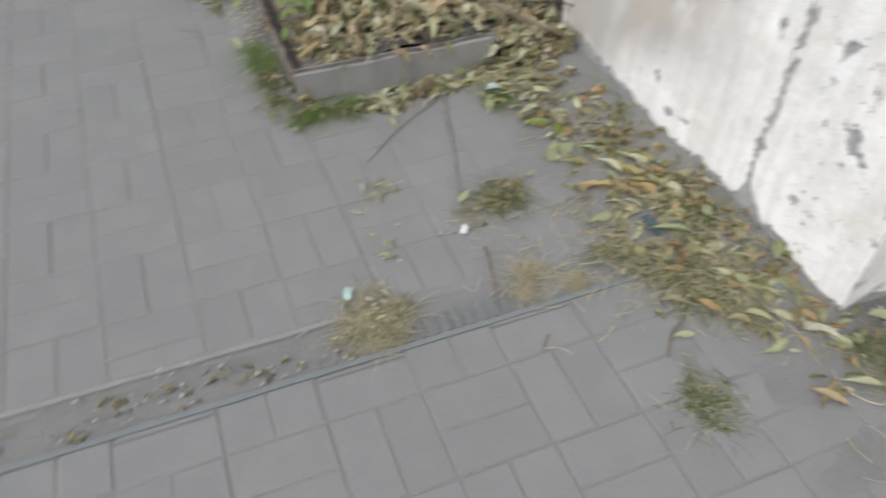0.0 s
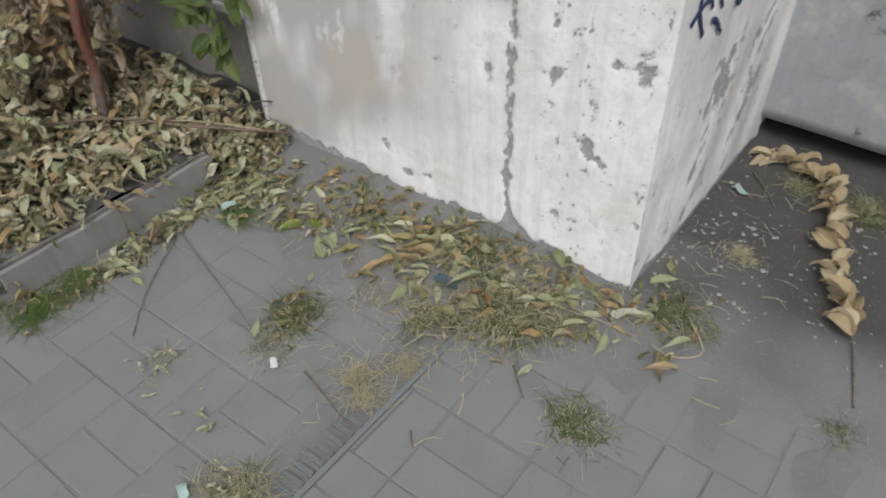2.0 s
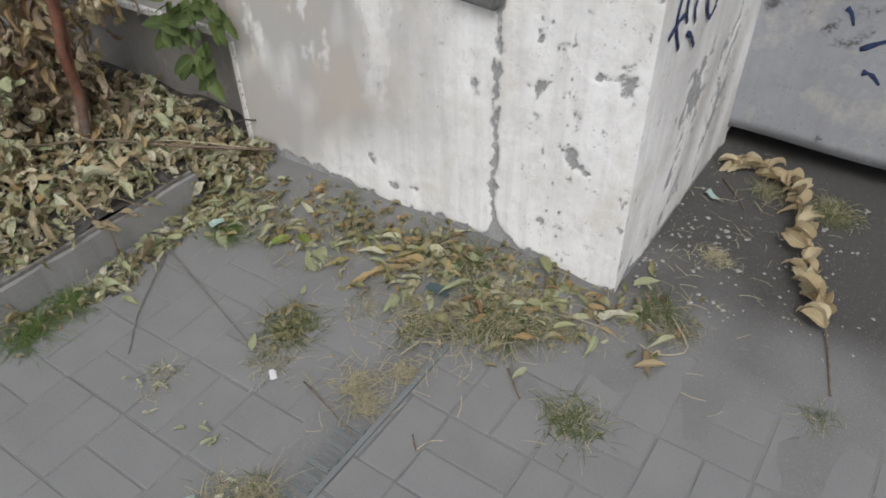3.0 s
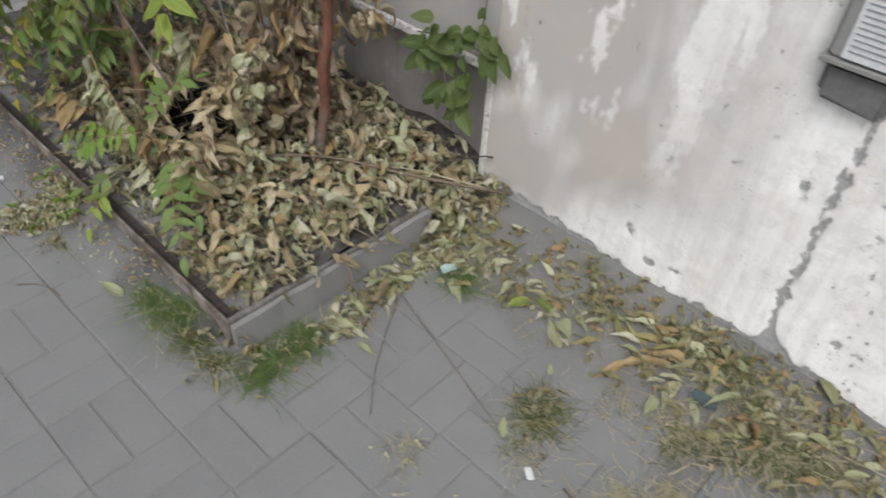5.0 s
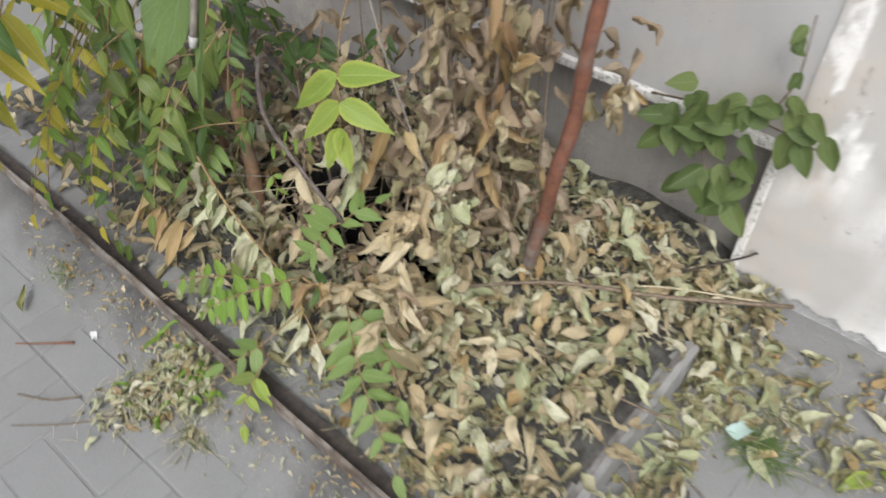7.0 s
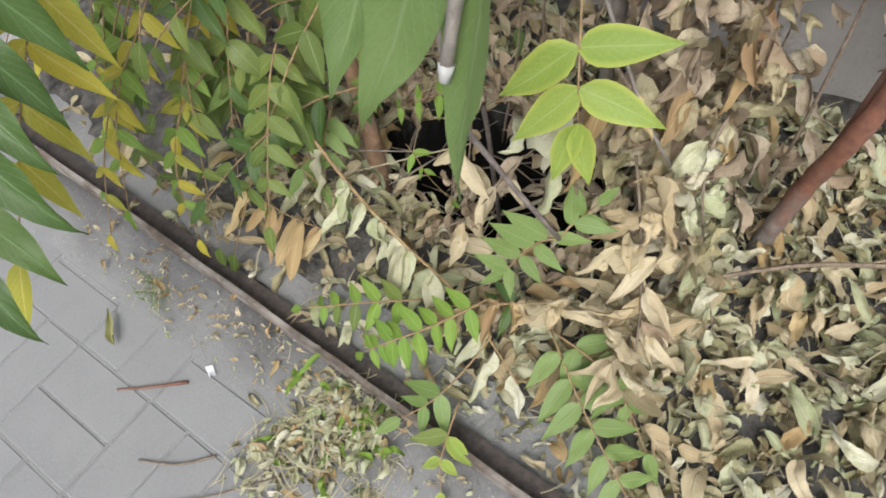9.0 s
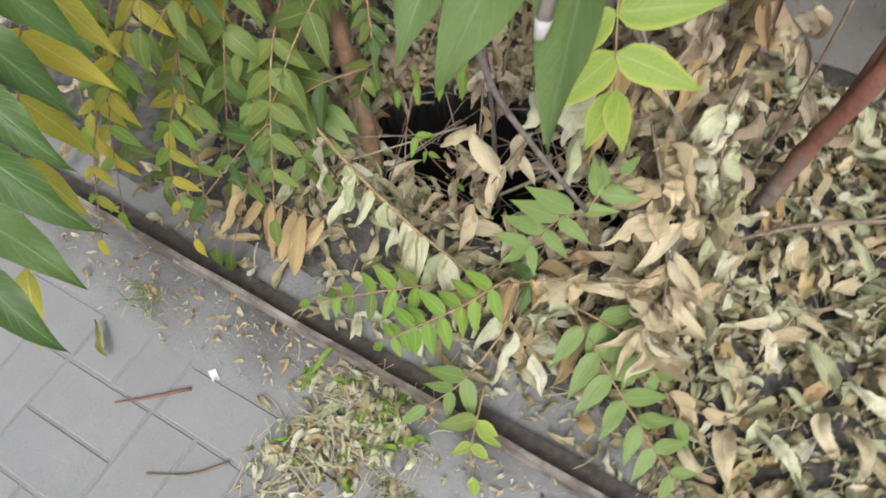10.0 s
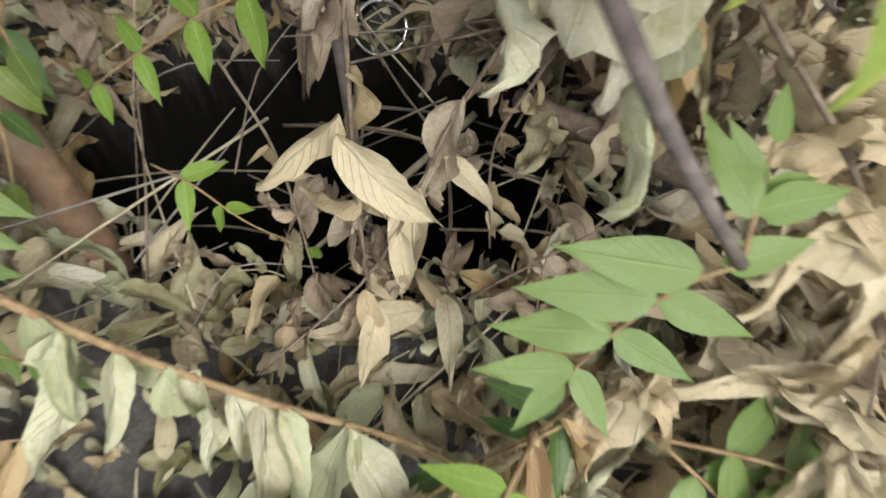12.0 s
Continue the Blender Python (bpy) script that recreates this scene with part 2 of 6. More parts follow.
M_SEDGE = leaf_material("dusty_grass_blade", [(0.055, 0.09, 0.026), (0.09, 0.13, 0.038), (0.14, 0.16, 0.062), (0.2, 0.185, 0.1)], (0.12, 0.14, 0.06), 0.65, 0.2)
M_UMBER = leaf_material("shrivelled_brown_leaf", [(0.25, 0.185, 0.125), (0.4, 0.32, 0.23), (0.33, 0.245, 0.16), (0.47, 0.4, 0.3)], (0.44, 0.37, 0.28), 0.75, 0.2, (0.24, 0.18, 0.12), crinkle=0.5)
M_HAY = leaf_material("dry_grass", [(0.35, 0.315, 0.21), (0.44, 0.4, 0.28), (0.27, 0.255, 0.15)], (0.45, 0.36, 0.2), 0.7, 0.15)
M_REDBARK = bark_material("reddish_bark", (0.12, 0.056, 0.04), (0.205, 0.088, 0.056), 45.0, (0.19, 0.115, 0.09))


def footed_bark():
    """Reddish bark that has weathered to grey near the ground."""
    m = Nodes("reddish_bark_with_grey_foot")
    v = world_coords(m)
    red = m.mix(m.ramp(m.noise(v, 45.0, 5, 0.65), [(0.35, 0.0), (0.68, 1.0)]), (0.12, 0.054, 0.038), (0.21, 0.09, 0.056))
    red = m.mix(m.ramp(m.noise(v, 16.0, 4), [(0.48, 0.0), (0.66, 0.8)]), red, (0.17, 0.115, 0.09))
    grey = m.mix(m.ramp(m.noise(v, 50.0, 5), [(0.35, 0.0), (0.68, 1.0)]), (0.1, 0.085, 0.075), (0.2, 0.175, 0.155))
    sep = m.add("SeparateXYZ")
    m.link(v, sep.inputs[0])
    edge = m.add("Math")
    edge.operation = "MULTIPLY_ADD"
    edge.inputs[1].default_value = 0.25
    m.link(m.noise(v, 22.0, 4), edge.inputs[0])
    m.link(sep.outputs["Z"], edge.inputs[2])
    c = m.mix(m.ramp(edge.outputs[0], [(0.34, 0.0), (0.46, 1.0)]), grey, red)
    m.bump(m.noise(v, 90.0, 5), 0.7, 0.004)
    return m.done(c, 0.75, 0.3)


M_REDFOOT = footed_bark()
M_BROWNBARK = bark_material("brown_bark", (0.15, 0.092, 0.056), (0.26, 0.162, 0.1), 45.0, (0.2, 0.15, 0.105))
M_GREYBARK = bark_material("grey_bark", (0.13, 0.115, 0.1), (0.24, 0.215, 0.19), 50.0)
M_TWIG = bark_material("dry_twig", (0.1, 0.075, 0.055), (0.23, 0.18, 0.13), 90.0)
M_RACHIS = bark_material("leaf_stalk", (0.18, 0.11, 0.06), (0.3, 0.22, 0.11), 90.0)
M_STRAW = bark_material("straw", (0.35, 0.3, 0.2), (0.5, 0.44, 0.32), 90.0)
M_RUST = bark_material("rusty_angle_iron", (0.07, 0.056, 0.048), (0.16, 0.125, 0.1), 40.0, (0.29, 0.265, 0.24))
M_DULLIRON = bark_material("dirty_grey_iron", (0.085, 0.076, 0.07), (0.16, 0.148, 0.138), 40.0, (0.24, 0.232, 0.222))
M_STEM = bark_material("dark_stem_bark", (0.09, 0.074, 0.067), (0.18, 0.15, 0.135), 60.0)
M_DARKIRON = bark_material("dark_iron", (0.03, 0.026, 0.024), (0.075, 0.06, 0.052), 50.0)
M_CHIP = stone_material("pale_chips", (0.24, 0.236, 0.228), (0.34, 0.336, 0.325), (0.46, 0.456, 0.445))
M_GREYBOX = stone_material("grey_paint", (0.17, 0.17, 0.165), (0.24, 0.24, 0.23), (0.3, 0.3, 0.29), 120, 12, 0.5)
M_FOOT = stone_material("dark_cement", (0.085, 0.085, 0.085), (0.15, 0.15, 0.148), (0.22, 0.215, 0.21), 90, 18, 1.0)
M_DRAIN = stone_material("blue_grey_plastic", (0.125, 0.145, 0.152), (0.175, 0.193, 0.2), (0.22, 0.22, 0.212), 160, 18, 0.3)


def plain_material(name, colour, rough, metal=0.0):
    m = Nodes(name)
    v = world_coords(m)
    c = m.mix(m.ramp(m.noise(v, 60.0, 4), [(0.3, 0.0), (0.7, 1.0)]), tuple(x * 0.85 for x in colour), colour)
    m.bsdf.inputs["Metallic"].default_value = metal
    return m.done(c, rough)


M_PAPER = plain_material("white_paper", (0.62, 0.63, 0.64), 0.75)
M_INK = plain_material("grey_print", (0.3, 0.3, 0.32), 0.8)
M_SPRAY = plain_material("blue_spray_paint", (0.028, 0.045, 0.11), 0.75)
M_CHROME = plain_material("bright_tin", (0.75, 0.76, 0.78), 0.18, 1.0)
M_MINT = plain_material("mint_paper", (0.38, 0.5, 0.46), 0.8)


# ---- mesh helpers ----
def link_mesh(name, verts, faces, material, parent=None, label="", uv=None, smooth=True):
    me = bpy.data.meshes.new(name)
    me.from_pydata([tuple(v) for v in verts], [], faces)
    if uv is not None:
        layer = me.uv_layers.new(name="uv")
        idx = np.empty(len(me.loops), dtype=np.int32)
        me.loops.foreach_get("vertex_index", idx)
        layer.data.foreach_set("uv", np.asarray(uv, dtype=np.float32)[idx].ravel())
    if smooth:
        me.polygons.foreach_set("use_smooth", [True] * len(me.polygons))
    me.materials.append(material)
    me.update()
    ob = new(name, me)
    if parent is not None:
        ob.parent = parent
    if label:
        tagged(ob, label=label)
    return ob


def part(name, bm, material, parent=None, label="", smooth=False):
    me = bpy.data.meshes.new(name)
    bm.to_mesh(me)
    bm.free()
    if smooth:
        me.polygons.foreach_set("use_smooth", [True] * len(me.polygons))
    me.materials.append(material)
    ob = new(name, me)
    if parent is not None:
        ob.parent = parent
    if label:
        tagged(ob, label=label)
    return ob


def empty(name, at, label, category, group="", kind=""):
    ob = new(name)
    ob.location = at
    ob.empty_display_size = 0.05
    return tagged(ob, label, category, group, kind)


def box(lo, hi, bevel=0.0, seg=1):
    bm = bmesh.new()
    bmesh.ops.create_cube(bm, size=1.0)
    lo, hi = Vector(lo), Vector(hi)
    for v in bm.verts:
        v.co = Vector([lo[i] + (v.co[i] + 0.5) * (hi[i] - lo[i]) for i in range(3)])
    if bevel:
        bmesh.ops.bevel(bm, geom=list(bm.edges), offset=bevel, segments=seg, affect="EDGES")
    return bm


def curve_points(points, n):
    """A smooth run of n + 1 points through the given ones."""
    p = [Vector(q) for q in points]
    p = [p[0] * 2 - p[1]] + p + [p[-1] * 2 - p[-2]]
    out, spans = [], len(p) - 3
    for k in range(n + 1):
        s = k / n * spans
        i = min(int(s), spans - 1)
        u = s - i
        a, b, c, d = p[i:i + 4]
        out.append(0.5 * (2 * b + (c - a) * u + (2 * a - 5 * b + 4 * c - d) * u * u + (3 * b - a - 3 * c + d) * u ** 3))
    return out


def tube_data(pts, r0, r1, sides=7, wobble=0.0, seed=0):
    r = random.Random(seed)
    verts, faces = [], []
    n = len(pts)
    for i, p in enumerate(pts):
        d = (pts[min(i + 1, n - 1)] - pts[max(i - 1, 0)]).normalized()
        a = d.orthogonal().normalized() if i == 0 else (a - d * a.dot(d)).normalized()
        b = d.cross(a)
        rad = (r0 + (r1 - r0) * i / (n - 1)) * (1 + wobble * r.uniform(-1, 1))
        for k in range(sides):
            w = 2 * math.pi * k / sides
            verts.append(p + (a * math.cos(w) + b * math.sin(w)) * rad)
    for i in range(n - 1):
        for k in range(sides):
            k2 = (k + 1) % sides
            faces.append((i * sides + k, i * sides + k2, (i + 1) * sides + k2, (i + 1) * sides + k))
    faces.append(tuple(reversed(range(sides))))
    faces.append(tuple(range((n - 1) * sides, n * sides)))
    return verts, faces


def tube(name, points, r0, r1, material, parent=None, label="", n=10, sides=7, wobble=0.08, seed=1):
    pts = curve_points(points, n)
    if parent is not None:
        pts = [p - parent.location for p in pts]
    v, f = tube_data(pts, r0, r1, sides, wobble, seed)
    return link_mesh(name, v, f, material, parent, label)


def blade(seed, curl, fold, wave, shape=0.8, width=0.36, nl=8, nw=4, twist=0.0, point=1.35):
    """A leaf one unit long on +x, its upper side on +z; returns points, faces and uv."""
    r = random.Random(seed)
    ph = [r.uniform(0, 6.28) for _ in range(4)]
    bend = curl * r.uniform(0.7, 1.3)
    verts, uv, faces = [], [], []
    ang, cx, cz = -0.25 * bend, 0.0, 0.0
    for i in range(nl + 1):
        u = i / nl
        w = width * (1.15 + point) * (u + 0.004) ** (0.62 * shape / 0.8) * (1.004 - u) ** point + 0.004
        if i:
            ang += bend / nl + 0.16 * wave * math.sin(7 * u + ph[0])
            cx += math.cos(ang) / nl
            cz -= math.sin(ang) / nl
        for j in range(nw + 1):
            s = j / nw * 2 - 1
            roll = twist * u + fold * 0.25 * math.sin(5 * u + ph[3]) * wave
            crumple = noise.noise(Vector((u * 4.5 + seed * 3.7, s * 1.6, seed * 1.3))) + 0.5 * noise.noise(Vector((u * 11 + seed, s * 4.0, seed * 2.1)))
            lift = fold * abs(s) ** 1.3 * w * 0.55 + wave * 0.05 * math.sin(9 * u + 2.6 * s + ph[1]) * abs(s) + wave * 0.075 * crumple * min(1, 3 * w / width) + wave * 0.02 * (abs(math.sin(13 * u - 3.2 * abs(s) + ph[2])) - 0.6) * min(1, 3 * w / width)
            y = s * w * 0.5 * (1 - 0.35 * abs(fold) * 0.6) * (1 + 0.15 * wave * noise.noise(Vector((u * 7, s * 3, seed * 5.1))) + 0.09 * wave * noise.noise(Vector((u * 23, s * 2, seed * 2.3))) * abs(s)) + wave * 0.02 * math.sin(6 * u + ph[2])
            yy = y * math.cos(roll) - lift * math.sin(roll)
            zz = y * math.sin(roll) + lift * math.cos(roll)
            verts.append(Vector((cx + zz * math.sin(ang), yy, cz + zz * math.cos(ang))))
            uv.append((u, j / nw))
    for i in range(nl):
        for j in range(nw):
            a = i * (nw + 1) + j
            faces.append((a, a + nw + 1, a + nw + 2, a + 1))
    return verts, faces, uv


def leaf_pool(name, count, material, **shape):
    pool = []
    for k in range(count):
        q = dict(shape)
        for key in ("curl", "fold", "wave", "twist"):
            lo, hi = q.get(key, (0.0, 0.0))
            q[key] = rng.uniform(lo, hi)
        v, f, uv = blade(100 + k * 7, **q)
        me = bpy.data.meshes.new(name)
        me.from_pydata([tuple(x) for x in v], [], f)
        layer = me.uv_layers.new(name="uv")
        for lp in me.loops:
            layer.data[lp.index].uv = uv[lp.vertex_index]
        me.polygons.foreach_set("use_smooth", [True] * len(me.polygons))
        me.materials.append(material)
        pool.append(me)
    return pool


FRESH = dict(curl=(0.15, 0.6), fold=(0.15, 0.5), wave=(0.1, 0.6), twist=(-0.25, 0.25), nl=10)
LIMP = dict(curl=(0.2, 1.8), fold=(0.2, 1.3), wave=(1.2, 2.9), twist=(-1.3, 1.3), nl=17, nw=6)
P_GREEN = leaf_pool("leaflet", 6, M_GREEN, width=0.55, **FRESH)
P_BROAD = leaf_pool("leaflet", 5, M_FRESH, width=0.5, curl=(0.1, 0.3), fold=(0.05, 0.25), wave=(0.1, 0.4), twist=(-0.15, 0.15), nl=10, nw=6)
P_DEEP = leaf_pool("leaflet", 5, M_DEEP, width=0.46, **FRESH)
P_LONG = leaf_pool("leaf", 4, M_LIMP, width=0.46, curl=(0.1, 0.35), fold=(0.1, 0.35), wave=(0.2, 0.5), twist=(-0.15, 0.15), nl=14, nw=6, shape=0.62)
P_TAB = leaf_pool("leaflet", 5, M_OCHRE, width=0.4, curl=(0.05, 0.4), fold=(0.2, 0.7), wave=(0.3, 0.8), twist=(-0.2, 0.2), nl=9, point=0.7)
P_LIME = leaf_pool("leaflet", 4, M_LIME, width=0.56, **FRESH)
P_FERN = leaf_pool("leaflet", 4, M_FERN, width=0.5, **FRESH)
P_YELLOW = leaf_pool("leaflet", 4, M_YELLOW, width=0.42, **FRESH)
P_ROUND = leaf_pool("leaf", 5, M_CREEPER, width=0.74, shape=0.7, point=1.0, **FRESH)
P_LANCE = leaf_pool("leaflet", 5, M_DEEP, width=0.44, **FRESH)
P_GOLD = leaf_pool("leaflet", 5, M_YELLOW, width=0.5, **FRESH)
P_DRY = leaf_pool("leaf", 12, M_DRY, width=0.52, **LIMP)
P_UMBER = leaf_pool("leaf", 8, M_UMBER, width=0.46, **LIMP)
P_PALE = leaf_pool("leaf", 9, M_PALE, width=0.55, **LIMP)
P_CREAM = leaf_pool("leaf", 6, M_CREAM, width=0.5, **LIMP)
P_FAN = leaf_pool("leaflet", 7, M_CREAM, width=0.34, curl=(0.05, 0.7), fold=(0.4, 1.2), wave=(0.5, 1.3), twist=(-0.5, 0.5), nl=11, nw=6)
P_DROOP = leaf_pool("leaf", 7, M_PALE, width=0.44, curl=(0.1, 0.9), fold=(0.3, 0.9), wave=(0.5, 1.2), twist=(-0.7, 0.7), nl=15, nw=6)
P_HANG = leaf_pool("leaf", 7, M_CREAM, width=0.48, curl=(0.1, 1.0), fold=(0.4, 1.1), wave=(0.6, 1.4), twist=(-0.9, 0.9), nl=15, nw=6)
P_FLAT = leaf_pool("leaf", 5, M_SAGE, width=0.46, curl=(0.0, 0.35), fold=(0.05, 0.4), wave=(0.2, 0.7), twist=(-0.2, 0.2), nl=10)
P_OCHRE = leaf_pool("leaf", 6, M_OCHRE, width=0.44, curl=(0.3, 1.2), fold=(0.4, 1.2), wave=(0.5, 1.2), twist=(-0.6, 0.6), nl=9)


def along(p, d, up, size, roll=0.0):
    """A pose whose x runs along d and whose z leans to up, scaled by size."""
    d = Vector(d).normalized()
    u = Vector(up)
    u = u - d * u.dot(d)
    u = u.normalized() if u.length > 1e-4 else d.orthogonal().normalized()
    y = u.cross(d)
    m = Matrix((d, y, u)).transposed().to_4x4()
    return Matrix.Translation(p) @ m @ Matrix.Rotation(roll, 4, "X") @ Matrix.Scale(size, 4)


def put_leaf(name, mesh, p, d, up, size, parent=None, roll=0.0, label=""):
    ob = new(name, mesh)
    m = along(p, d, up, size, roll)
    if parent is not None:
        ob.parent = parent
        q = parent
        off = Vector((0, 0, 0))
        while q is not None:
            off += q.location
            q = q.parent
        m = Matrix.Translation(-off) @ m
    ob.matrix_basis = m
    if label:
        tagged(ob, label=label)
    return ob


def frond(plant, points, pairs, size, pools, seed, label="", up=(0, 0, 1), spread=62, droop=0.35, start=0.25, terminal=True, r=0.0022, material=None, taper=0.35):
    """A compound leaf: one stalk with pairs of leaflets, under its plant."""
    q = random.Random(seed)
    pts = curve_points(points, 14)
    stalk_pts = [p - plant.location for p in pts]
    v, f = tube_data(stalk_pts, r, r * 0.45, 6, 0.05, seed)
    fr = link_mesh("frond", v, f, material or M_RACHIS, plant, label)
    total = pairs + (1 if terminal else 0)
    for k in range(pairs):
        u = start + (1 - start) * (k + (0.0 if terminal else 0.5)) / max(1, total - 0.35)
        i = min(int(u * 14), 13)
        p = pts[i].lerp(pts[i + 1], u * 14 - i)
        d = (pts[i + 1] - pts[i]).normalized()
        side = d.cross(Vector(up)).normalized()
        s = size * (1 - taper * (k / max(1, pairs - 1)) ** 1.5) * q.uniform(0.88, 1.1)
        for sg in (-1, 1):
            a = radians(spread + q.uniform(-12, 12))
            dd = d * math.cos(a) + side * sg * math.sin(a) + Vector((0, 0, -droop * q.uniform(0.5, 1.4)))
            n = Vector(up) + side * sg * q.uniform(-0.1, 0.35) + Vector((q.uniform(-0.2, 0.2), q.uniform(-0.2, 0.2), 0))
            put_leaf("leaflet", q.choice(pools), p + d * q.uniform(-0.004, 0.004), dd, n, s, fr)
    if terminal:
        d = (pts[-1] - pts[-3]).normalized() + Vector((0, 0, -droop * 0.5))
        put_leaf("leaflet", q.choice(pools), pts[-1], d, up, size * (1 - taper * 0.8), fr)
    return fr


def scatter_mesh(name, templates, poses, material, label, category, kind="stuff", parent=None):
    """Many leaves, blades or chips joined into one object."""
    vs, fs, uvs, base = [], [], [], 0
    for (v, f, uv), m in zip(templates, poses):
        a = np.array([[*x] for x in v])
        mm = np.array(m)
        vs.append(a @ mm[:3, :3].T + mm[:3, 3])
        fs.extend([tuple(i + base for i in face) for face in f])
        uvs.extend(uv)
        base += len(v)
    ob = link_mesh(name, np.concatenate(vs), fs, material, parent, "", uvs)
    return tagged(ob, label, category, "", kind)


def lift_near_wall(x, y):
    """The ground rises gently to the foot of the wall and to the planter's edge."""
    a = min(1, max(0, (x - 1.0) / 0.38))
    b = min(1, max(0, (y - 0.6) / 0.25))
    c = 0.09 * min(1, max(0, (x - 0.20) / 0.14)) * min(1, max(0, (y - 2.02) / 0.2)) if x < 0.36 and y < 4.45 else 0.0
    return 0.045 * a * a * (3 - 2 * a) * b + c


# ---- ground ----
def build_ground():
    xs = [-600, -60, -8, -3] + [round(-1.0 + 0.05 * i, 3) for i in range(71)] + [3.5, 8, 60, 600]
    ys = sorted([-600, -60, -8, -3, 0.987, 1.141] + [round(-1.0 + 0.05 * i, 3) for i in range(125)] + [6, 10, 60, 600])
    verts, faces = [], []
    for y in ys:
        for x in xs:
            z = -0.0017 + lift_near_wall(x, y)
            drift = (x - 1.0) / 0.3 if y < 0.99 else (x - 0.86) / 0.16
            if drift > 0 and x < 1.5 and y < 2.1:
                z += 0.0035 * min(1, drift) + 0.0045 * min(1, drift) * noise.noise(Vector((x * 8, y * 8, 6)))
            if 0.9 < x < 3 and y < 2.2:
                z += 0.006 * noise.noise(Vector((x * 6, y * 6, 0)))
            if -3.1 < x < 1.02 and 0.99 < y < 1.14:
                z = -0.04
            if 0.44 < x < 1.4 and 2.26 < y < 4.2:
                z = -1.2
            verts.append((x, y, z))
    nx = len(xs)
    for j in range(len(ys) - 1):
        for i in range(nx - 1):
            a = j * nx + i
            faces.append((a, a + 1, a + nx + 1, a + nx))
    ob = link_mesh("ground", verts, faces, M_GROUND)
    # Dirt beside the curb; by the gate the walls' shade, put into the colour.
    att = ob.data.attributes.new("earth_and_shade", "FLOAT", "POINT")
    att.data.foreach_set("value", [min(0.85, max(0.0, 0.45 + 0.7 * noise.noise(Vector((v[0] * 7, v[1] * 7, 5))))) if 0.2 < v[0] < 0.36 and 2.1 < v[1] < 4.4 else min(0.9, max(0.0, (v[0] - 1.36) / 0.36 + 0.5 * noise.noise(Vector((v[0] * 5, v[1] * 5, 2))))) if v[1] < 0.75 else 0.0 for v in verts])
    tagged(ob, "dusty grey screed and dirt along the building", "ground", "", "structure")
    return ob


ground = build_ground()


# ---- the building: plastered pier, niche, side return, sheet-metal gate ----
def sheet(name, origin, u, v, n, length, height, du, bare, material, parent, grime=None):
    """A plaster face as a fine grid; bare(a, b) gives how far the coat has come off, 0 to 1."""
    origin, u, v, n = Vector(origin), Vector(u), Vector(v), Vector(n)
    nu, nv = max(1, round(length / du)), max(1, round(height / du))
    verts, mask = [], []
    for j in range(nv + 1):
        for i in range(nu + 1):
            a, b = i / nu * length, j / nv * height
            k = bare(a, b)
            p = origin + u * a + v * b
            swell = 0.004 * noise.noise(p * 4.0) + 0.0016 * noise.noise(p * 22.0)
            edge = 0.0 if i in (0, nu) else 1.0
            verts.append(p + n * (edge * swell - 0.005 * min(1, max(0, (k - 0.35) * 3)) * edge))
            mask.append(k)
    faces = []
    for j in range(nv):
        for i in range(nu):
            a = j * (nu + 1) + i
            faces.append((a, a + 1, a + nu + 2, a + nu + 1))
    ob = link_mesh(name, verts, faces, material, parent)
    att = ob.data.attributes.new("bare", "FLOAT", "POINT")
    att.data.foreach_set("value", mask)
    if grime:
        att = ob.data.attributes.new("stain", "FLOAT", "POINT")
        att.data.foreach_set("value", [grime(i % (nu + 1) / nu * length, i // (nu + 1) / nv * height) for i in range(len(verts))])
    return ob


def blob(a, b, ca, cb, ra, rb):
    d = math.hypot((a - ca) / ra, (b - cb) / rb)
    return max(0.0, 1.0 - d)


WX, CY, NY = 1.385, 0.69, 2.14


def torn(a, b, ca, cb, ra, rb):
    """A blob with a ragged outline."""
    w = 0.9 * noise.noise(Vector((a * 26, b * 26, 3))) + 0.6 * noise.noise(Vector((a * 55, b * 55, 9)))
    return min(1.0, max(0.0, 1.35 - math.hypot((a - ca) / ra, (b - cb) / rb) + w))


# height of the coat's ragged lower edge along the front
FOOT_Y = (0.705, 0.78, 0.845, 0.87, 0.92, 1.01, 1.05, 1.09, 1.13, 1.3, 1.5, 1.6, 1.79, 1.95, 2.15)
FOOT_Z = (0.04, 0.012, 0.0, 0.03, 0.066, 0.066, 0.09, 0.115, 0.06, 0.052, 0.044, 0.036, 0.07, 0.076, 0.085)
# worn spots on the front: place along the wall, height, half sizes, depth
SPOTS = ((0.81, 0.67, 0.035, 0.014, 0.32), (0.745, 0.665, 0.022, 0.032, 0.36), (0.86, 0.435, 0.026, 0.026, 0.42), (0.82, 0.40, 0.02, 0.02, 0.4), (0.93, 0.72, 0.012, 0.012, 0.36), (0.98, 0.74, 0.014, 0.018, 0.36), (0.79, 0.53, 0.012, 0.02, 0.36), (0.86, 0.55, 0.012, 0.022, 0.36), (1.17, 0.565, 0.016, 0.045, 0.45), (0.925, 0.235, 0.008, 0.01, 0.4), (0.80, 0.16, 0.03, 0.012, 0.3), (1.57, 0.19, 0.022, 0.022, 0.4), (1.485, 0.115, 0.022, 0.022, 0.42), (1.40, 0.13, 0.03, 0.008, 0.35))


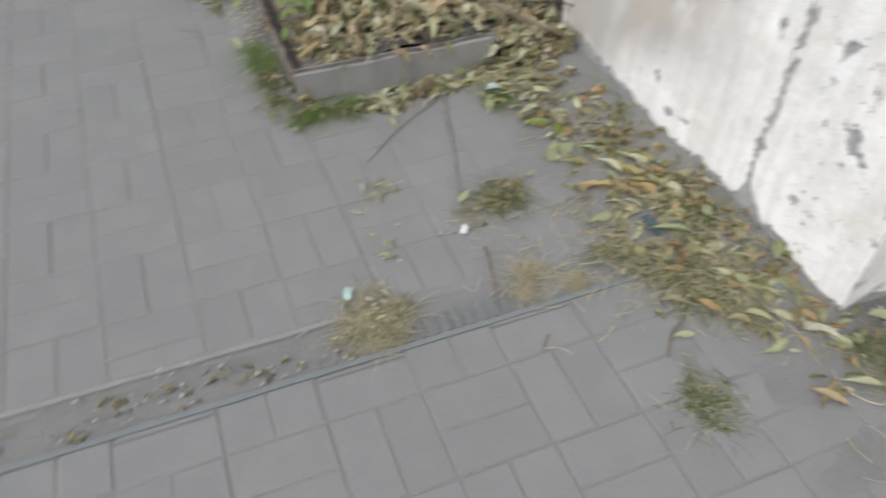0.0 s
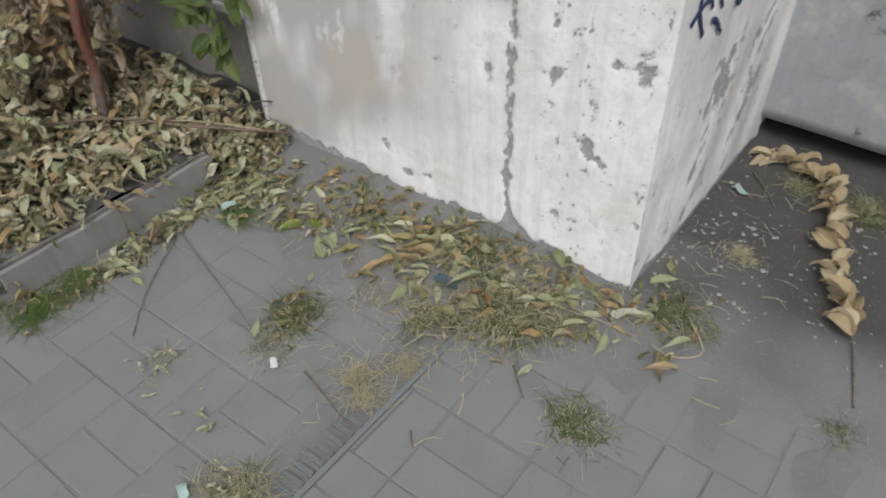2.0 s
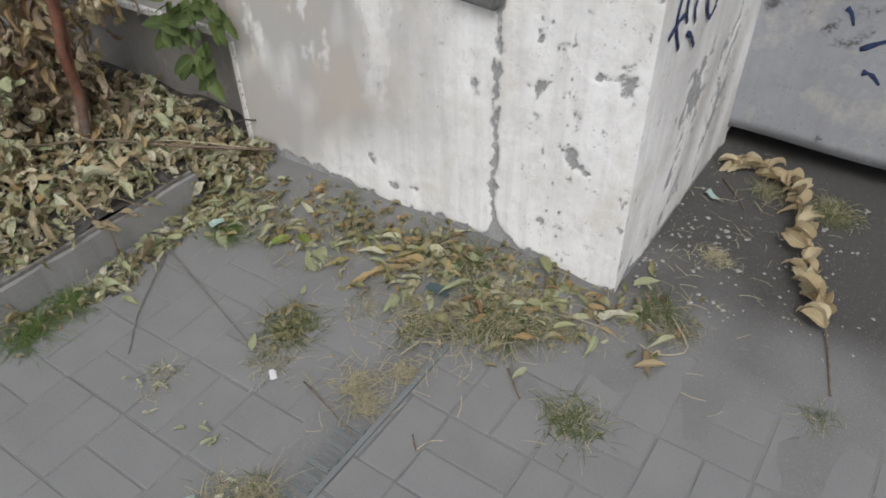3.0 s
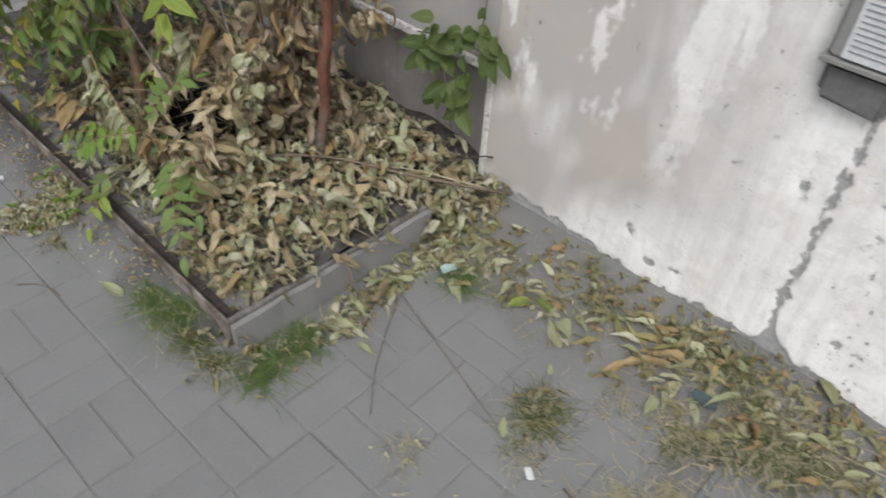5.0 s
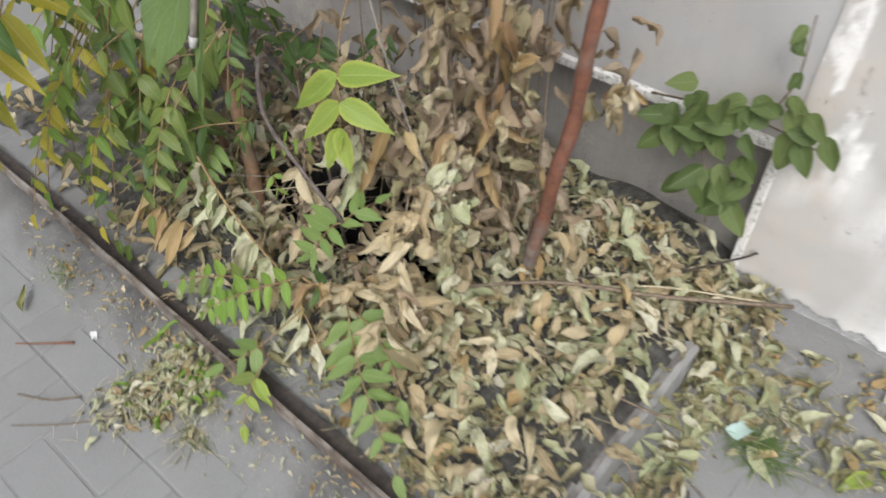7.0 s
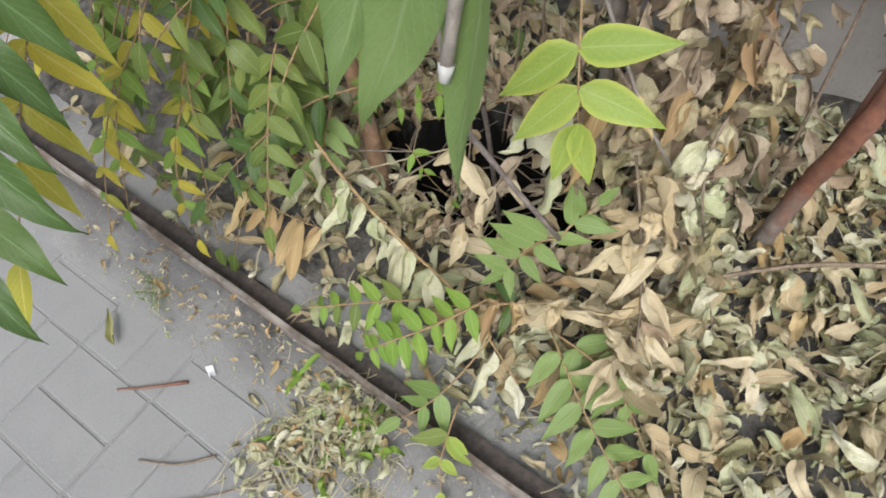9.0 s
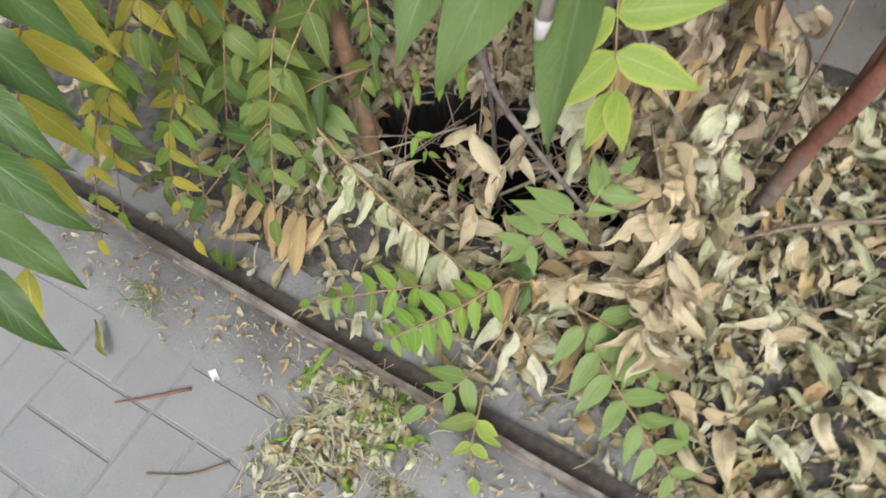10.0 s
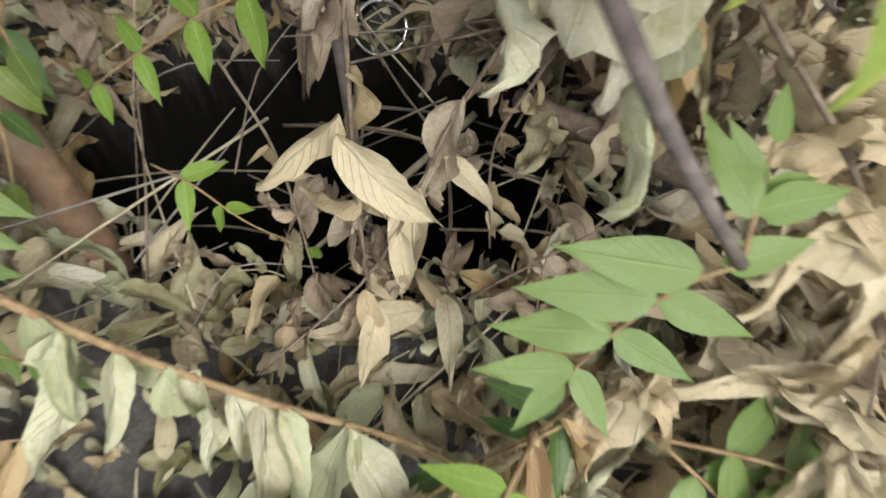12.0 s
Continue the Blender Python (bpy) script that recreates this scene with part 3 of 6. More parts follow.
def front_bare(a, b):
    y, z = CY + a, b - 0.1
    k = 0.14 + 0.14 * noise.noise(Vector((y * 11, z * 11, 6.6)))
    foot = float(np.interp(y, FOOT_Y, FOOT_Z)) + 0.022 * noise.noise(Vector((y * 22, z * 10, 5))) + 0.014 * noise.noise(Vector((y * 60, z * 30, 5)))
    k += 0.9 * min(1, max(0, (foot - z) / 0.016 + 0.5))
    line = 1.103 + 0.010 * noise.noise(Vector((0, z * 6, 2))) + 0.004 * noise.noise(Vector((0, z * 35, 2)))
    half = 0.0135 + 0.016 * noise.noise(Vector((4, z * 9, 2))) + 0.014 * noise.noise(Vector((4, z * 38, 6)))
    k += (0.46 + 0.5 * noise.noise(Vector((y * 30, z * 22, 12))) + 0.25 * noise.noise(Vector((y * 90, z * 60, 14)))) * min(1, max(0, 1.3 - abs(y - line) / max(0.004, half)) * 1.2)
    for cy, cz, ry, rz, depth in SPOTS:
        if abs(y - cy) < 3 * ry and abs(z - cz) < 3 * rz:
            k += depth * torn(y, z, cy, cz, ry, rz)
    k += 0.4 * torn(y, z, 0.98, 0.60, 0.02, 0.03)
    k += 0.5 * max(0, 1 - (y - CY) / 0.09) * max(0, noise.noise(Vector((y * 60, z * 45, 71))) + 0.3 * noise.noise(Vector((0, z * 9, 72))) - 0.12)
    k += 0.6 * max(0, noise.noise(Vector((y * 48, z * 30, 73))) - 0.42)
    k += 0.75 * max(0, noise.noise(Vector((y * 95, z * 70, 28))) - 0.25) * min(1, max(0, 1.5 - abs(y - 0.85) / 0.2))
    k += 0.3 * max(0, noise.noise(Vector((y * 30, z * 30, 8)))) + 0.28 * max(0, noise.noise(Vector((y * 70, z * 60, 18))) - 0.1) + 0.26 * max(0, 1 - abs(y - CY - 0.012) / 0.022) * (0.5 + noise.noise(Vector((9, z * 30, 1))))
    k += 0.5 * max(0, 1 - abs(y - 0.9) / 0.2) * max(0, noise.noise(Vector((y * 40, z * 24, 4))) - 0.12)
    return k


def side_bare(a, b):
    x, z = WX + a, b - 0.1
    k = 0.14 + 0.14 * noise.noise(Vector((x * 12, z * 12, 13)))
    foot = 0.03 + 0.03 * noise.noise(Vector((x * 9, 0, 11))) + 0.012 * noise.noise(Vector((x * 40, z * 20, 11)))
    k += 0.9 * min(1, max(0, (foot - z) / 0.02 + 0.5))
    tilt = z - 0.55 * (x - 1.5)
    k += 0.34 * max(0, noise.noise(Vector((x * 4.0 - tilt, tilt * 7.0, 21)))) + 0.3 * max(0, noise.noise(Vector((x * 24, z * 16, 5))))
    across, along_ = (x - z) * 0.707, (x + z) * 0.707
    k += 0.55 * max(0, noise.noise(Vector((across * 15, along_ * 3.2, 33))) + 0.4 * noise.noise(Vector((across * 40, along_ * 14, 34))) - 0.16)
    k += 0.34 * torn(x, z, 1.80, 0.45, 0.11, 0.15) + 0.3 * torn(x, z, 2.12, 0.4, 0.1, 0.2)
    k += 0.3 * max(0, 1 - a / 0.02) * (0.5 + noise.noise(Vector((3, z * 26, 1))))
    return k


def front_stain(a, b):
    y, z = CY + a, b - 0.1
    k = min(1, max(0, (y - 1.2) / 0.4)) * min(1, max(0, (z - 0.16 + 0.18 * min(1, max(0, (y - 1.6) / 0.3))) / 0.22))
    k *= 0.95 + 0.6 * noise.noise(Vector((y * 3.5, z * 3.5, 41))) + 0.4 * noise.noise(Vector((y * 14, z * 7, 43)))
    k += 0.25 * max(0, noise.noise(Vector((y * 17, z * 1.1, 45)))) * min(1, max(0, z / 0.2))
    flake = noise.noise(Vector((y * 7.0, z * 1.5, 47))) + 0.3 * noise.noise(Vector((y * 26, z * 9, 48))) + 0.15 * noise.noise(Vector((y * 60, z * 40, 49)))
    k *= 1 - 0.75 * min(1, max(0, (flake - 0.12) / 0.1)) * min(1, max(0, (z - 0.35) / 0.2))
    return min(1, max(0, 1.15 * k))


def side_stain(a, b):
    x, z = WX + a, b - 0.1
    smear = noise.noise(Vector(((x - z * 0.35) * 7, (z + x * 0.35) * 2.0, 51)))
    return min(1, max(0, 0.7 * smear + 0.02 + 0.3 * min(1, a / 0.6)))


def calm_stain(a, b):
    return min(1, max(0, 0.7 + 0.5 * noise.noise(Vector((a * 3, b * 2.5, 61)))))


def calm_bare(a, b):
    return 0.2 + 0.3 * noise.noise(Vector((a * 7, b * 7, 31)))


def build_wall():
    wall = empty("wall_east", (0, 0, 0), "whitewashed plaster wall with peeling coat and exposed cement", "wall", "", "structure")
    part("wall_core", box((WX + 0.016, CY + 0.016, -0.3), (2.9, NY, 4.2)), M_WALL, wall)
    part("wall_core", box((WX + 0.016, NY + 0.001, 0.49), (2.9, 9.0, 4.2)), M_WALL, wall)
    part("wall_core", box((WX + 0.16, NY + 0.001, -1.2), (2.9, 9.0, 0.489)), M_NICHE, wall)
    sheet("plaster", (WX, NY, -0.1), (0, -1, 0), (0, 0, 1), (-1, 0, 0), NY - CY, 1.5, 0.009, lambda a, b: front_bare(NY - CY - a, b), M_WALL, wall, lambda a, b: front_stain(NY - CY - a, b))
    sheet("plaster", (WX, CY, -0.1), (1, 0, 0), (0, 0, 1), (0, -1, 0), 1.02, 1.5, 0.011, side_bare, M_WALL, wall, side_stain)
    sheet("plaster", (WX, CY, 1.4), (1, 0, 0), (0, 0, 1), (0, -1, 0), 1.02, 2.8, 0.1, calm_bare, M_WALL, wall)
    sheet("plaster", (WX, NY, 1.4), (0, -1, 0), (0, 0, 1), (-1, 0, 0), NY - CY, 2.8, 0.1, calm_bare, M_WALL, wall)
    sheet("plaster", (WX + 0.004, 6.0, 0.49), (0, -1, 0), (0, 0, 1), (-1, 0, 0), 6.0 - NY, 1.6, 0.03, calm_bare, M_UPPER, wall, calm_stain)
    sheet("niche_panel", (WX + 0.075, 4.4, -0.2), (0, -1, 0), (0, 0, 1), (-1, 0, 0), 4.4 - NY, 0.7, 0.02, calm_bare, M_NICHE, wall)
    side_trim = tagged(part("trim", box((WX - 0.008, NY - 0.002, -0.02), (WX + 0.085, NY + 0.022, 0.462), 0.004), M_TRIM, wall), label="chipped white niche edge")
    top_trim = part("trim", box((WX - 0.010, NY + 0.0, 0.462), (WX + 0.085, 4.4, 0.492), 0.005), M_TRIM, wall, "chipped white niche edge")
    for ob in (side_trim, top_trim):
        att = ob.data.attributes.new("bare", "FLOAT", "POINT")
        att.data.foreach_set("value", [0.43] * len(ob.data.vertices))
    return wall


wall_east = build_wall()


def gate_bulge(y, z):
    return 0.02 * noise.noise(Vector((y * 2.0, z * 1.6, 7))) + 0.03 * max(0, 1 - z / 0.25) * math.sin(-y * 4.0) * 0.5


def build_gate():
    """A white sheet-metal gate leaf with a bent lower edge, hung clear of the ground."""
    gate = empty("gate", (2.39, 0.69, 0.1), "white painted sheet-metal gate with a buckled lower edge", "gate")
    verts, faces = [], []
    nu, nv = 40, 50
    for s in (0, 1):
        for j in range(nv + 1):
            for i in range(nu + 1):
                y = -i / nu * 1.5
                z = j / nv * 2.1
                low = -0.018 * math.sin(-y * 3.4) * max(0, 1 - z / 0.3)
                verts.append((s * 0.006 + gate_bulge(y, z), y, z + low))
    n1 = (nu + 1) * (nv + 1)
    for j in range(nv):
        for i in range(nu):
            a = j * (nu + 1) + i
            faces.append((a, a + nu + 1, a + nu + 2, a + 1))
            faces.append((n1 + a, n1 + a + 1, n1 + a + nu + 2, n1 + a + nu + 1))
    for i in range(nu):
        faces.append((i, i + 1, n1 + i + 1, n1 + i))
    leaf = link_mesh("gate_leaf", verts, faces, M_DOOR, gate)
    att = leaf.data.attributes.new("bare", "FLOAT", "POINT")
    att.data.foreach_set("value", [0.2 + 0.42 * max(0, noise.noise(Vector((v[1] * 14, v[2] * 20, 2)))) + 0.25 * noise.noise(Vector((v[1] * 3, v[2] * 3, 2))) for v in verts])
    for k, (a, b) in enumerate((((-0.255, 0.49), (-0.29, 0.44)), ((-0.33, 0.37), (-0.46, 0.43)), ((-0.36, 0.3), (-0.42, 0.27)))):
        pts = curve_points([(-0.012, a[0], a[1]), (-0.012, (a[0] + b[0]) / 2, (a[1] + b[1]) / 2 + 0.012), (-0.012, b[0], b[1])], 8)
        v, f = tube_data(pts, 0.009, 0.004, 8, 0.3, k)
        link_mesh("paint_stroke", [(gate_bulge(p[1], p[2]) - 0.0025 + (p[0] + 0.012) * 0.1, p[1], p[2]) for p in v], f, M_SPRAY, gate, "blue spray-paint stroke")
    return gate


build_gate()
# Unseen dark backing, added so the gap under the gate stays dark.
back = part("wall_gateway_backing", box((3.4, -2.2, -0.1), (3.6, 1.0, 3.2)), M_SOIL)
tagged(back, "added dark backing that blocks light behind the gate", "wall", "", "structure")
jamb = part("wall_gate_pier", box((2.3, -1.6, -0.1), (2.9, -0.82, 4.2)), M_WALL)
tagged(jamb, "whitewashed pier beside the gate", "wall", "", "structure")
# Cover and sides are added out of view to shut out sky light.
blocker_top = part("ceiling_light_blocker", box((2.901, -2.2, 2.26), (3.6, 1.0, 2.4)), M_SOIL)
tagged(blocker_top, "added unseen cover that keeps sky light out behind the gate", "ceiling", "", "structure")
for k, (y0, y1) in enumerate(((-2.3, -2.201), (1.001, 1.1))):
    tagged(part("wall_light_blocker", box((2.901, y0, -0.1), (3.6, y1, 2.4)), M_SOIL), "added unseen side that keeps light out behind the gate", "wall", "", "structure")
lintel = part("wall_gate_lintel", box((2.41, -0.819, 2.25), (2.9, 0.704, 4.2)), M_WALL)
tagged(lintel, "whitewashed wall over the gate", "wall", "", "structure")


# ---- planter pit: kerbs with rusty angle iron, soil with a dark hole ----
KX0, KY0, KY1, KZ = 0.335, 2.105, 4.35, 0.118


def rough_bar(name, lo, hi, material, parent, label="", step=0.04, amp=0.004, axis=0):
    """A long bar whose faces are slightly uneven."""
    lo, hi = Vector(lo), Vector(hi)
    n = max(2, int((hi[axis] - lo[axis]) / step))
    o = [i for i in range(3) if i != axis]
    verts, faces = [], []
    for i in range(n + 1):
        a = lo[axis] + (hi[axis] - lo[axis]) * i / n
        for c0, c1 in ((0, 0), (1, 0), (1, 1), (0, 1)):
            p = [0, 0, 0]
            p[axis] = a
            p[o[0]] = (lo, hi)[c0][o[0]]
            p[o[1]] = (lo, hi)[c1][o[1]]
            d = noise.noise_vector(Vector(p) * 9.0) * amp + noise.noise_vector(Vector(p) * 40.0) * amp * 0.4
            verts.append(Vector(p) + d)
    for i in range(n):
        for k in range(4):
            a, b = i * 4 + k, i * 4 + (k + 1) % 4
            faces.append((a, b, b + 4, a + 4))
    faces.append((3, 2, 1, 0))
    faces.append(tuple(n * 4 + k for k in range(4)))
    return link_mesh(name, verts, faces, material, parent, label, smooth=False)


def build_planter():
    pl = empty("planter", (0, 0, 0), "low concrete planter curb edged with rusty angle iron", "planter", "", "structure")
    rough_bar("kerb", (0.345, KY0 - 0.014, -0.05), (1.075, KY0 + 0.026, KZ - 0.010), M_KERB, pl, axis=0, amp=0.007, step=0.025)
    rough_bar("ledge", (KX0 + 0.053, KY0 + 0.03, -0.05), (KX0 + 0.16, KY1, KZ - 0.048), M_GROUND, pl, "grey dirty concrete ledge", axis=1, amp=0.014, step=0.02)
    rough_bar("kerb", (KX0, KY1 + 0.001, -0.05), (1.5, KY1 + 0.07, KZ - 0.01), M_KERB, pl, axis=0)
    rough_bar("edge_iron", (KX0 + 0.002, KY0 + 0.0, -0.01), (KX0 + 0.011, KY1 + 0.03, KZ + 0.006), M_RUST, pl, "rusty angle iron", axis=1, amp=0.0025)
    rough_bar("edge_iron", (KX0 + 0.012, KY0 + 0.03, KZ - 0.034), (KX0 + 0.052, KY1 + 0.03, KZ - 0.026), M_DARKIRON, pl, "rusty angle iron", axis=1, amp=0.002)
    rough_bar("edge_iron", (KX0 + 0.012, KY0 + 0.002, KZ - 0.016), (1.07, KY0 + 0.013, KZ + 0.002), M_DULLIRON, pl, "dirty grey angle iron", axis=0, amp=0.003)
    return pl


build_planter()

HOLE = (0.875, 3.02, 0.165, 0.30)


def pit_height(x, y):
    base = 0.065 + 0.055 * min(1, max(0, (x - 0.45) / 0.3)) + 0.03 * noise.noise(Vector((x * 5, y * 5, 4)))
    if x > 1.0 and y < 2.3:
        base -= 0.05 * min(1, (x - 1.0) / 0.1) * min(1, (2.3 - y) / 0.15)
    return base


def hole_reach(x, y, grow=0.0):
    d = math.hypot((x - HOLE[0]) / (HOLE[2] + grow), (y - HOLE[1]) / (HOLE[3] + grow))
    return d + 0.22 * noise.noise(Vector((x * 9, y * 9, 1)))


def in_hole(x, y, grow=0.0):
    return hole_reach(x, y, grow) < 1.0


def build_pit():
    nx, ny = 90, 180
    x0, x1, y0, y1 = 0.455, 1.475, 2.116, 4.36
    verts, faces = [], []
    for j in range(ny + 1):
        for i in range(nx + 1):
            x, y = x0 + (x1 - x0) * i / nx, y0 + (y1 - y0) * j / ny
            s = min(1, max(0, (1.1 - hole_reach(x, y)) / 0.5))
            verts.append((x, y, pit_height(x, y) - 0.75 * s * s * (3 - 2 * s) + 0.02 * s * noise.noise(Vector((x * 25, y * 25, 8)))))
    for j in range(ny):
        for i in range(nx):
            a = j * (nx + 1) + i
            faces.append((a, a + 1, a + nx + 2, a + nx + 1))
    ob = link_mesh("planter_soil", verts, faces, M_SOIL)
    # Painted shade: full inside the hole, fading out over its rim.
    att = ob.data.attributes.new("hole_shade", "FLOAT", "POINT")
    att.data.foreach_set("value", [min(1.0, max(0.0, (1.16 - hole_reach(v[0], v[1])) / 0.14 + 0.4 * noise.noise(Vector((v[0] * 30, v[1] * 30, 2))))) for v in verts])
    return tagged(ob, "dark soil inside the planter, with the sunken hole's shade painted near black", "soil", "", "structure")


build_pit()


# ---- trees and shoots growing in the planter ----
def trunk(name, points, r0, r1, material, label, category="tree", sides=10, n=16):
    base = empty(name, points[0], label, category)
    tube("trunk", points, r0, r1, material, base, n=n, sides=sides, wobble=0.1, seed=len(name))
    return base


red_tree = trunk("young_tree", [(0.975, 2.512, 0.06), (0.970, 2.506, 0.2), (0.983, 2.488, 0.35), (0.966, 2.463, 0.5), (0.98, 2.447, 0.62), (0.966, 2.43, 0.8), (0.985, 2.41, 1.2), (1.02, 2.40, 2.4)], 0.0185, 0.013, M_REDFOOT, "young tree with reddish trunk, grey at its foot", n=44)
tube("twig", [(0.980, 2.49, 0.34), (1.0, 2.47, 0.55), (1.025, 2.455, 1.0), (1.06, 2.45, 2.0)], 0.0085, 0.005, M_REDBARK, red_tree)
brown_tree = trunk("young_tree", [(0.70, 3.20, -0.12), (0.722, 3.238, 0.1), (0.742, 3.262, 0.28), (0.754, 3.293, 0.446), (0.75, 3.335, 0.8), (0.76, 3.34, 2.2)], 0.021, 0.014, M_BROWNBARK, "young tree with brown trunk and green leaflets")
tube("limb", [(0.80, 3.42, 0.02), (0.76, 3.45, 0.35), (0.71, 3.44, 0.8), (0.68, 3.4, 1.6)], 0.011, 0.007, M_BROWNBARK, brown_tree, n=10)
grey_tree = trunk("young_tree", [(1.10, 2.93, 0.05), (1.115, 2.92, 0.5), (1.125, 2.91, 1.0), (1.13, 2.9, 2.3)], 0.016, 0.012, M_GREYBARK, "slim grey trunk hung with withered leaves")
FACE = (-0.62, -0.25, 0.74)

# compound leaves of the brown tree
frond(brown_tree, [(0.64, 3.47, 0.53), (0.575, 3.38, 0.45), (0.555, 3.276, 0.34), (0.56, 3.19, 0.27)], 5, 0.1, P_BROAD, 11, up=(-0.4, -0.2, 0.85), spread=68, droop=0.3, start=0.15)
frond(brown_tree, [(0.66, 3.52, 0.72), (0.52, 3.47, 0.62), (0.39, 3.455, 0.52), (0.30, 3.44, 0.34)], 6, 0.082, P_FERN + P_GOLD, 12, up=FACE, droop=0.5, start=0.35)
frond(brown_tree, [(0.62, 3.6, 0.62), (0.47, 3.53, 0.54), (0.34, 3.50, 0.42), (0.26, 3.5, 0.26)], 6, 0.078, P_FERN + P_GOLD, 25, up=FACE, droop=0.5, start=0.3)
frond(brown_tree, [(0.60, 3.42, 0.5), (0.48, 3.44, 0.44), (0.40, 3.42, 0.34), (0.36, 3.38, 0.22)], 5, 0.075, P_FERN + P_GOLD[:3], 26, up=FACE, droop=0.5, start=0.3)
frond(brown_tree, [(0.60, 3.60, 0.62), (0.47, 3.58, 0.5), (0.40, 3.52, 0.36), (0.41, 3.45, 0.2)], 5, 0.07, P_GREEN, 13, up=FACE, droop=0.5, start=0.3)
frond(brown_tree, [(0.74, 3.2, 0.8), (0.62, 3.3, 0.72), (0.5, 3.40, 0.62), (0.43, 3.44, 0.52)], 4, 0.08, P_GREEN + P_DEEP, 14, up=FACE, droop=0.35, start=0.3)
frond(brown_tree, [(0.72, 3.44, 0.7), (0.60, 3.52, 0.76), (0.46, 3.62, 0.70), (0.36, 3.70, 0.55)], 5, 0.085, P_GREEN + P_GOLD, 15, droop=0.4)
frond(brown_tree, [(0.76, 3.24, 0.5), (0.72, 3.32, 0.56), (0.64, 3.36, 0.56), (0.58, 3.36, 0.5)], 3, 0.075, P_GREEN, 16, up=FACE, droop=0.4)
frond(brown_tree, [(0.71, 3.44, 0.8), (0.66, 3.6, 0.85), (0.58, 3.8, 0.75), (0.5, 3.95, 0.55)], 6, 0.09, P_GREEN + P_DEEP, 17, droop=0.4)
frond(brown_tree, [(0.70, 3.42, 1.0), (0.55, 3.6, 1.0), (0.42, 3.78, 0.9), (0.33, 3.9, 0.7)], 6, 0.1, P_GREEN, 18, droop=0.4)
frond(brown_tree, [(0.72, 3.44, 0.6), (0.8, 3.6, 0.62), (0.85, 3.75, 0.55), (0.88, 3.9, 0.4)], 5, 0.085, P_DEEP, 19, droop=0.4)
frond(brown_tree, [(0.83, 3.02, 0.42), (0.805, 3.10, 0.385), (0.785, 3.19, 0.32), (0.765, 3.27, 0.25)], 4, 0.058, P_FERN, 20, up=(-0.6, -0.05, 0.75), droop=0.45, spread=75, start=0.2, r=0.0014)
frond(brown_tree, [(0.72, 3.14, 0.30), (0.70, 3.10, 0.31), (0.69, 3.06, 0.28), (0.70, 3.02, 0.23)], 2, 0.045, P_FERN, 21, up=(-0.5, -0.1, 0.8), droop=0.6, r=0.0012)
frond(brown_tree, [(0.67, 3.27, 0.37), (0.62, 3.25, 0.34), (0.575, 3.225, 0.27)], 3, 0.078, P_BROAD, 27, up=(-0.5, -0.1, 0.8), droop=0.4, start=0.2)
# large leaflets that hang over the pavement, green before yellow
frond(brown_tree, [(0.48, 3.62, 1.02), (0.30, 3.42, 0.86), (0.14, 3.34, 0.72), (-0.03, 3.25, 0.57)], 8, 0.2, P_LANCE, 22, "large dark green leaflets", up=(-0.35, -0.4, 0.85), spread=58, droop=0.3, start=0.12, r=0.003, taper=0.1)
frond(brown_tree, [(0.50, 3.62, 0.85), (0.39, 3.48, 0.75), (0.25, 3.40, 0.65), (0.11, 3.32, 0.53)], 5, 0.165, P_YELLOW, 23, "yellowing leaflets", up=(-0.35, -0.4, 0.85), spread=58, droop=0.35, start=0.2, r=0.0026)
frond(brown_tree, [(0.60, 3.7, 1.12), (0.40, 3.75, 1.08), (0.22, 3.78, 0.98), (0.08, 3.76, 0.82)], 6, 0.15, P_DEEP, 24, up=(-0.2, -0.45, 0.85), droop=0.45, r=0.003)

for k, (bx, by, bz, tx, ty, tz) in enumerate((
        (0.70, 3.42, 0.9, 0.44, 3.36, 0.66), (0.70, 3.42, 0.75, 0.50, 3.55, 0.5), (0.69, 3.42, 1.1, 0.56, 3.28, 0.78), (0.74, 3.2, 0.95, 0.60, 3.36, 0.74), (0.72, 3.45, 0.5, 0.46, 3.5, 0.3), (0.75, 3.2, 0.66, 0.69, 3.4, 0.42), (0.69, 3.42, 1.2, 0.36, 3.55, 0.78),
        (0.70, 3.44, 0.85, 0.62, 3.7, 0.5), (0.72, 3.44, 0.95, 0.85, 3.62, 0.6), (0.75, 3.2, 0.9, 0.93, 3.3, 0.66), (0.75, 3.2, 1.1, 0.88, 3.08, 0.86), (0.66, 3.44, 1.25, 0.48, 3.7, 0.9), (0.72, 3.46, 0.4, 0.52, 3.68, 0.25), (0.74, 3.46, 0.35, 0.62, 3.32, 0.22))):
    mid = ((bx * 2 + tx) / 3, (by * 2 + ty) / 3, (bz * 2 + tz) / 3 + 0.05)
    end = ((bx + tx * 2) / 3, (by + ty * 2) / 3, (bz + tz * 2) / 3 + 0.04)
    frond(brown_tree, [(bx, by, bz), mid, end, (tx, ty, tz)], 4 + k % 3, 0.1 + 0.008 * (k % 3), (P_GREEN, P_GREEN + P_FERN, P_DEEP + P_GREEN)[k % 3], 300 + k, up=FACE, droop=0.4, start=0.3)

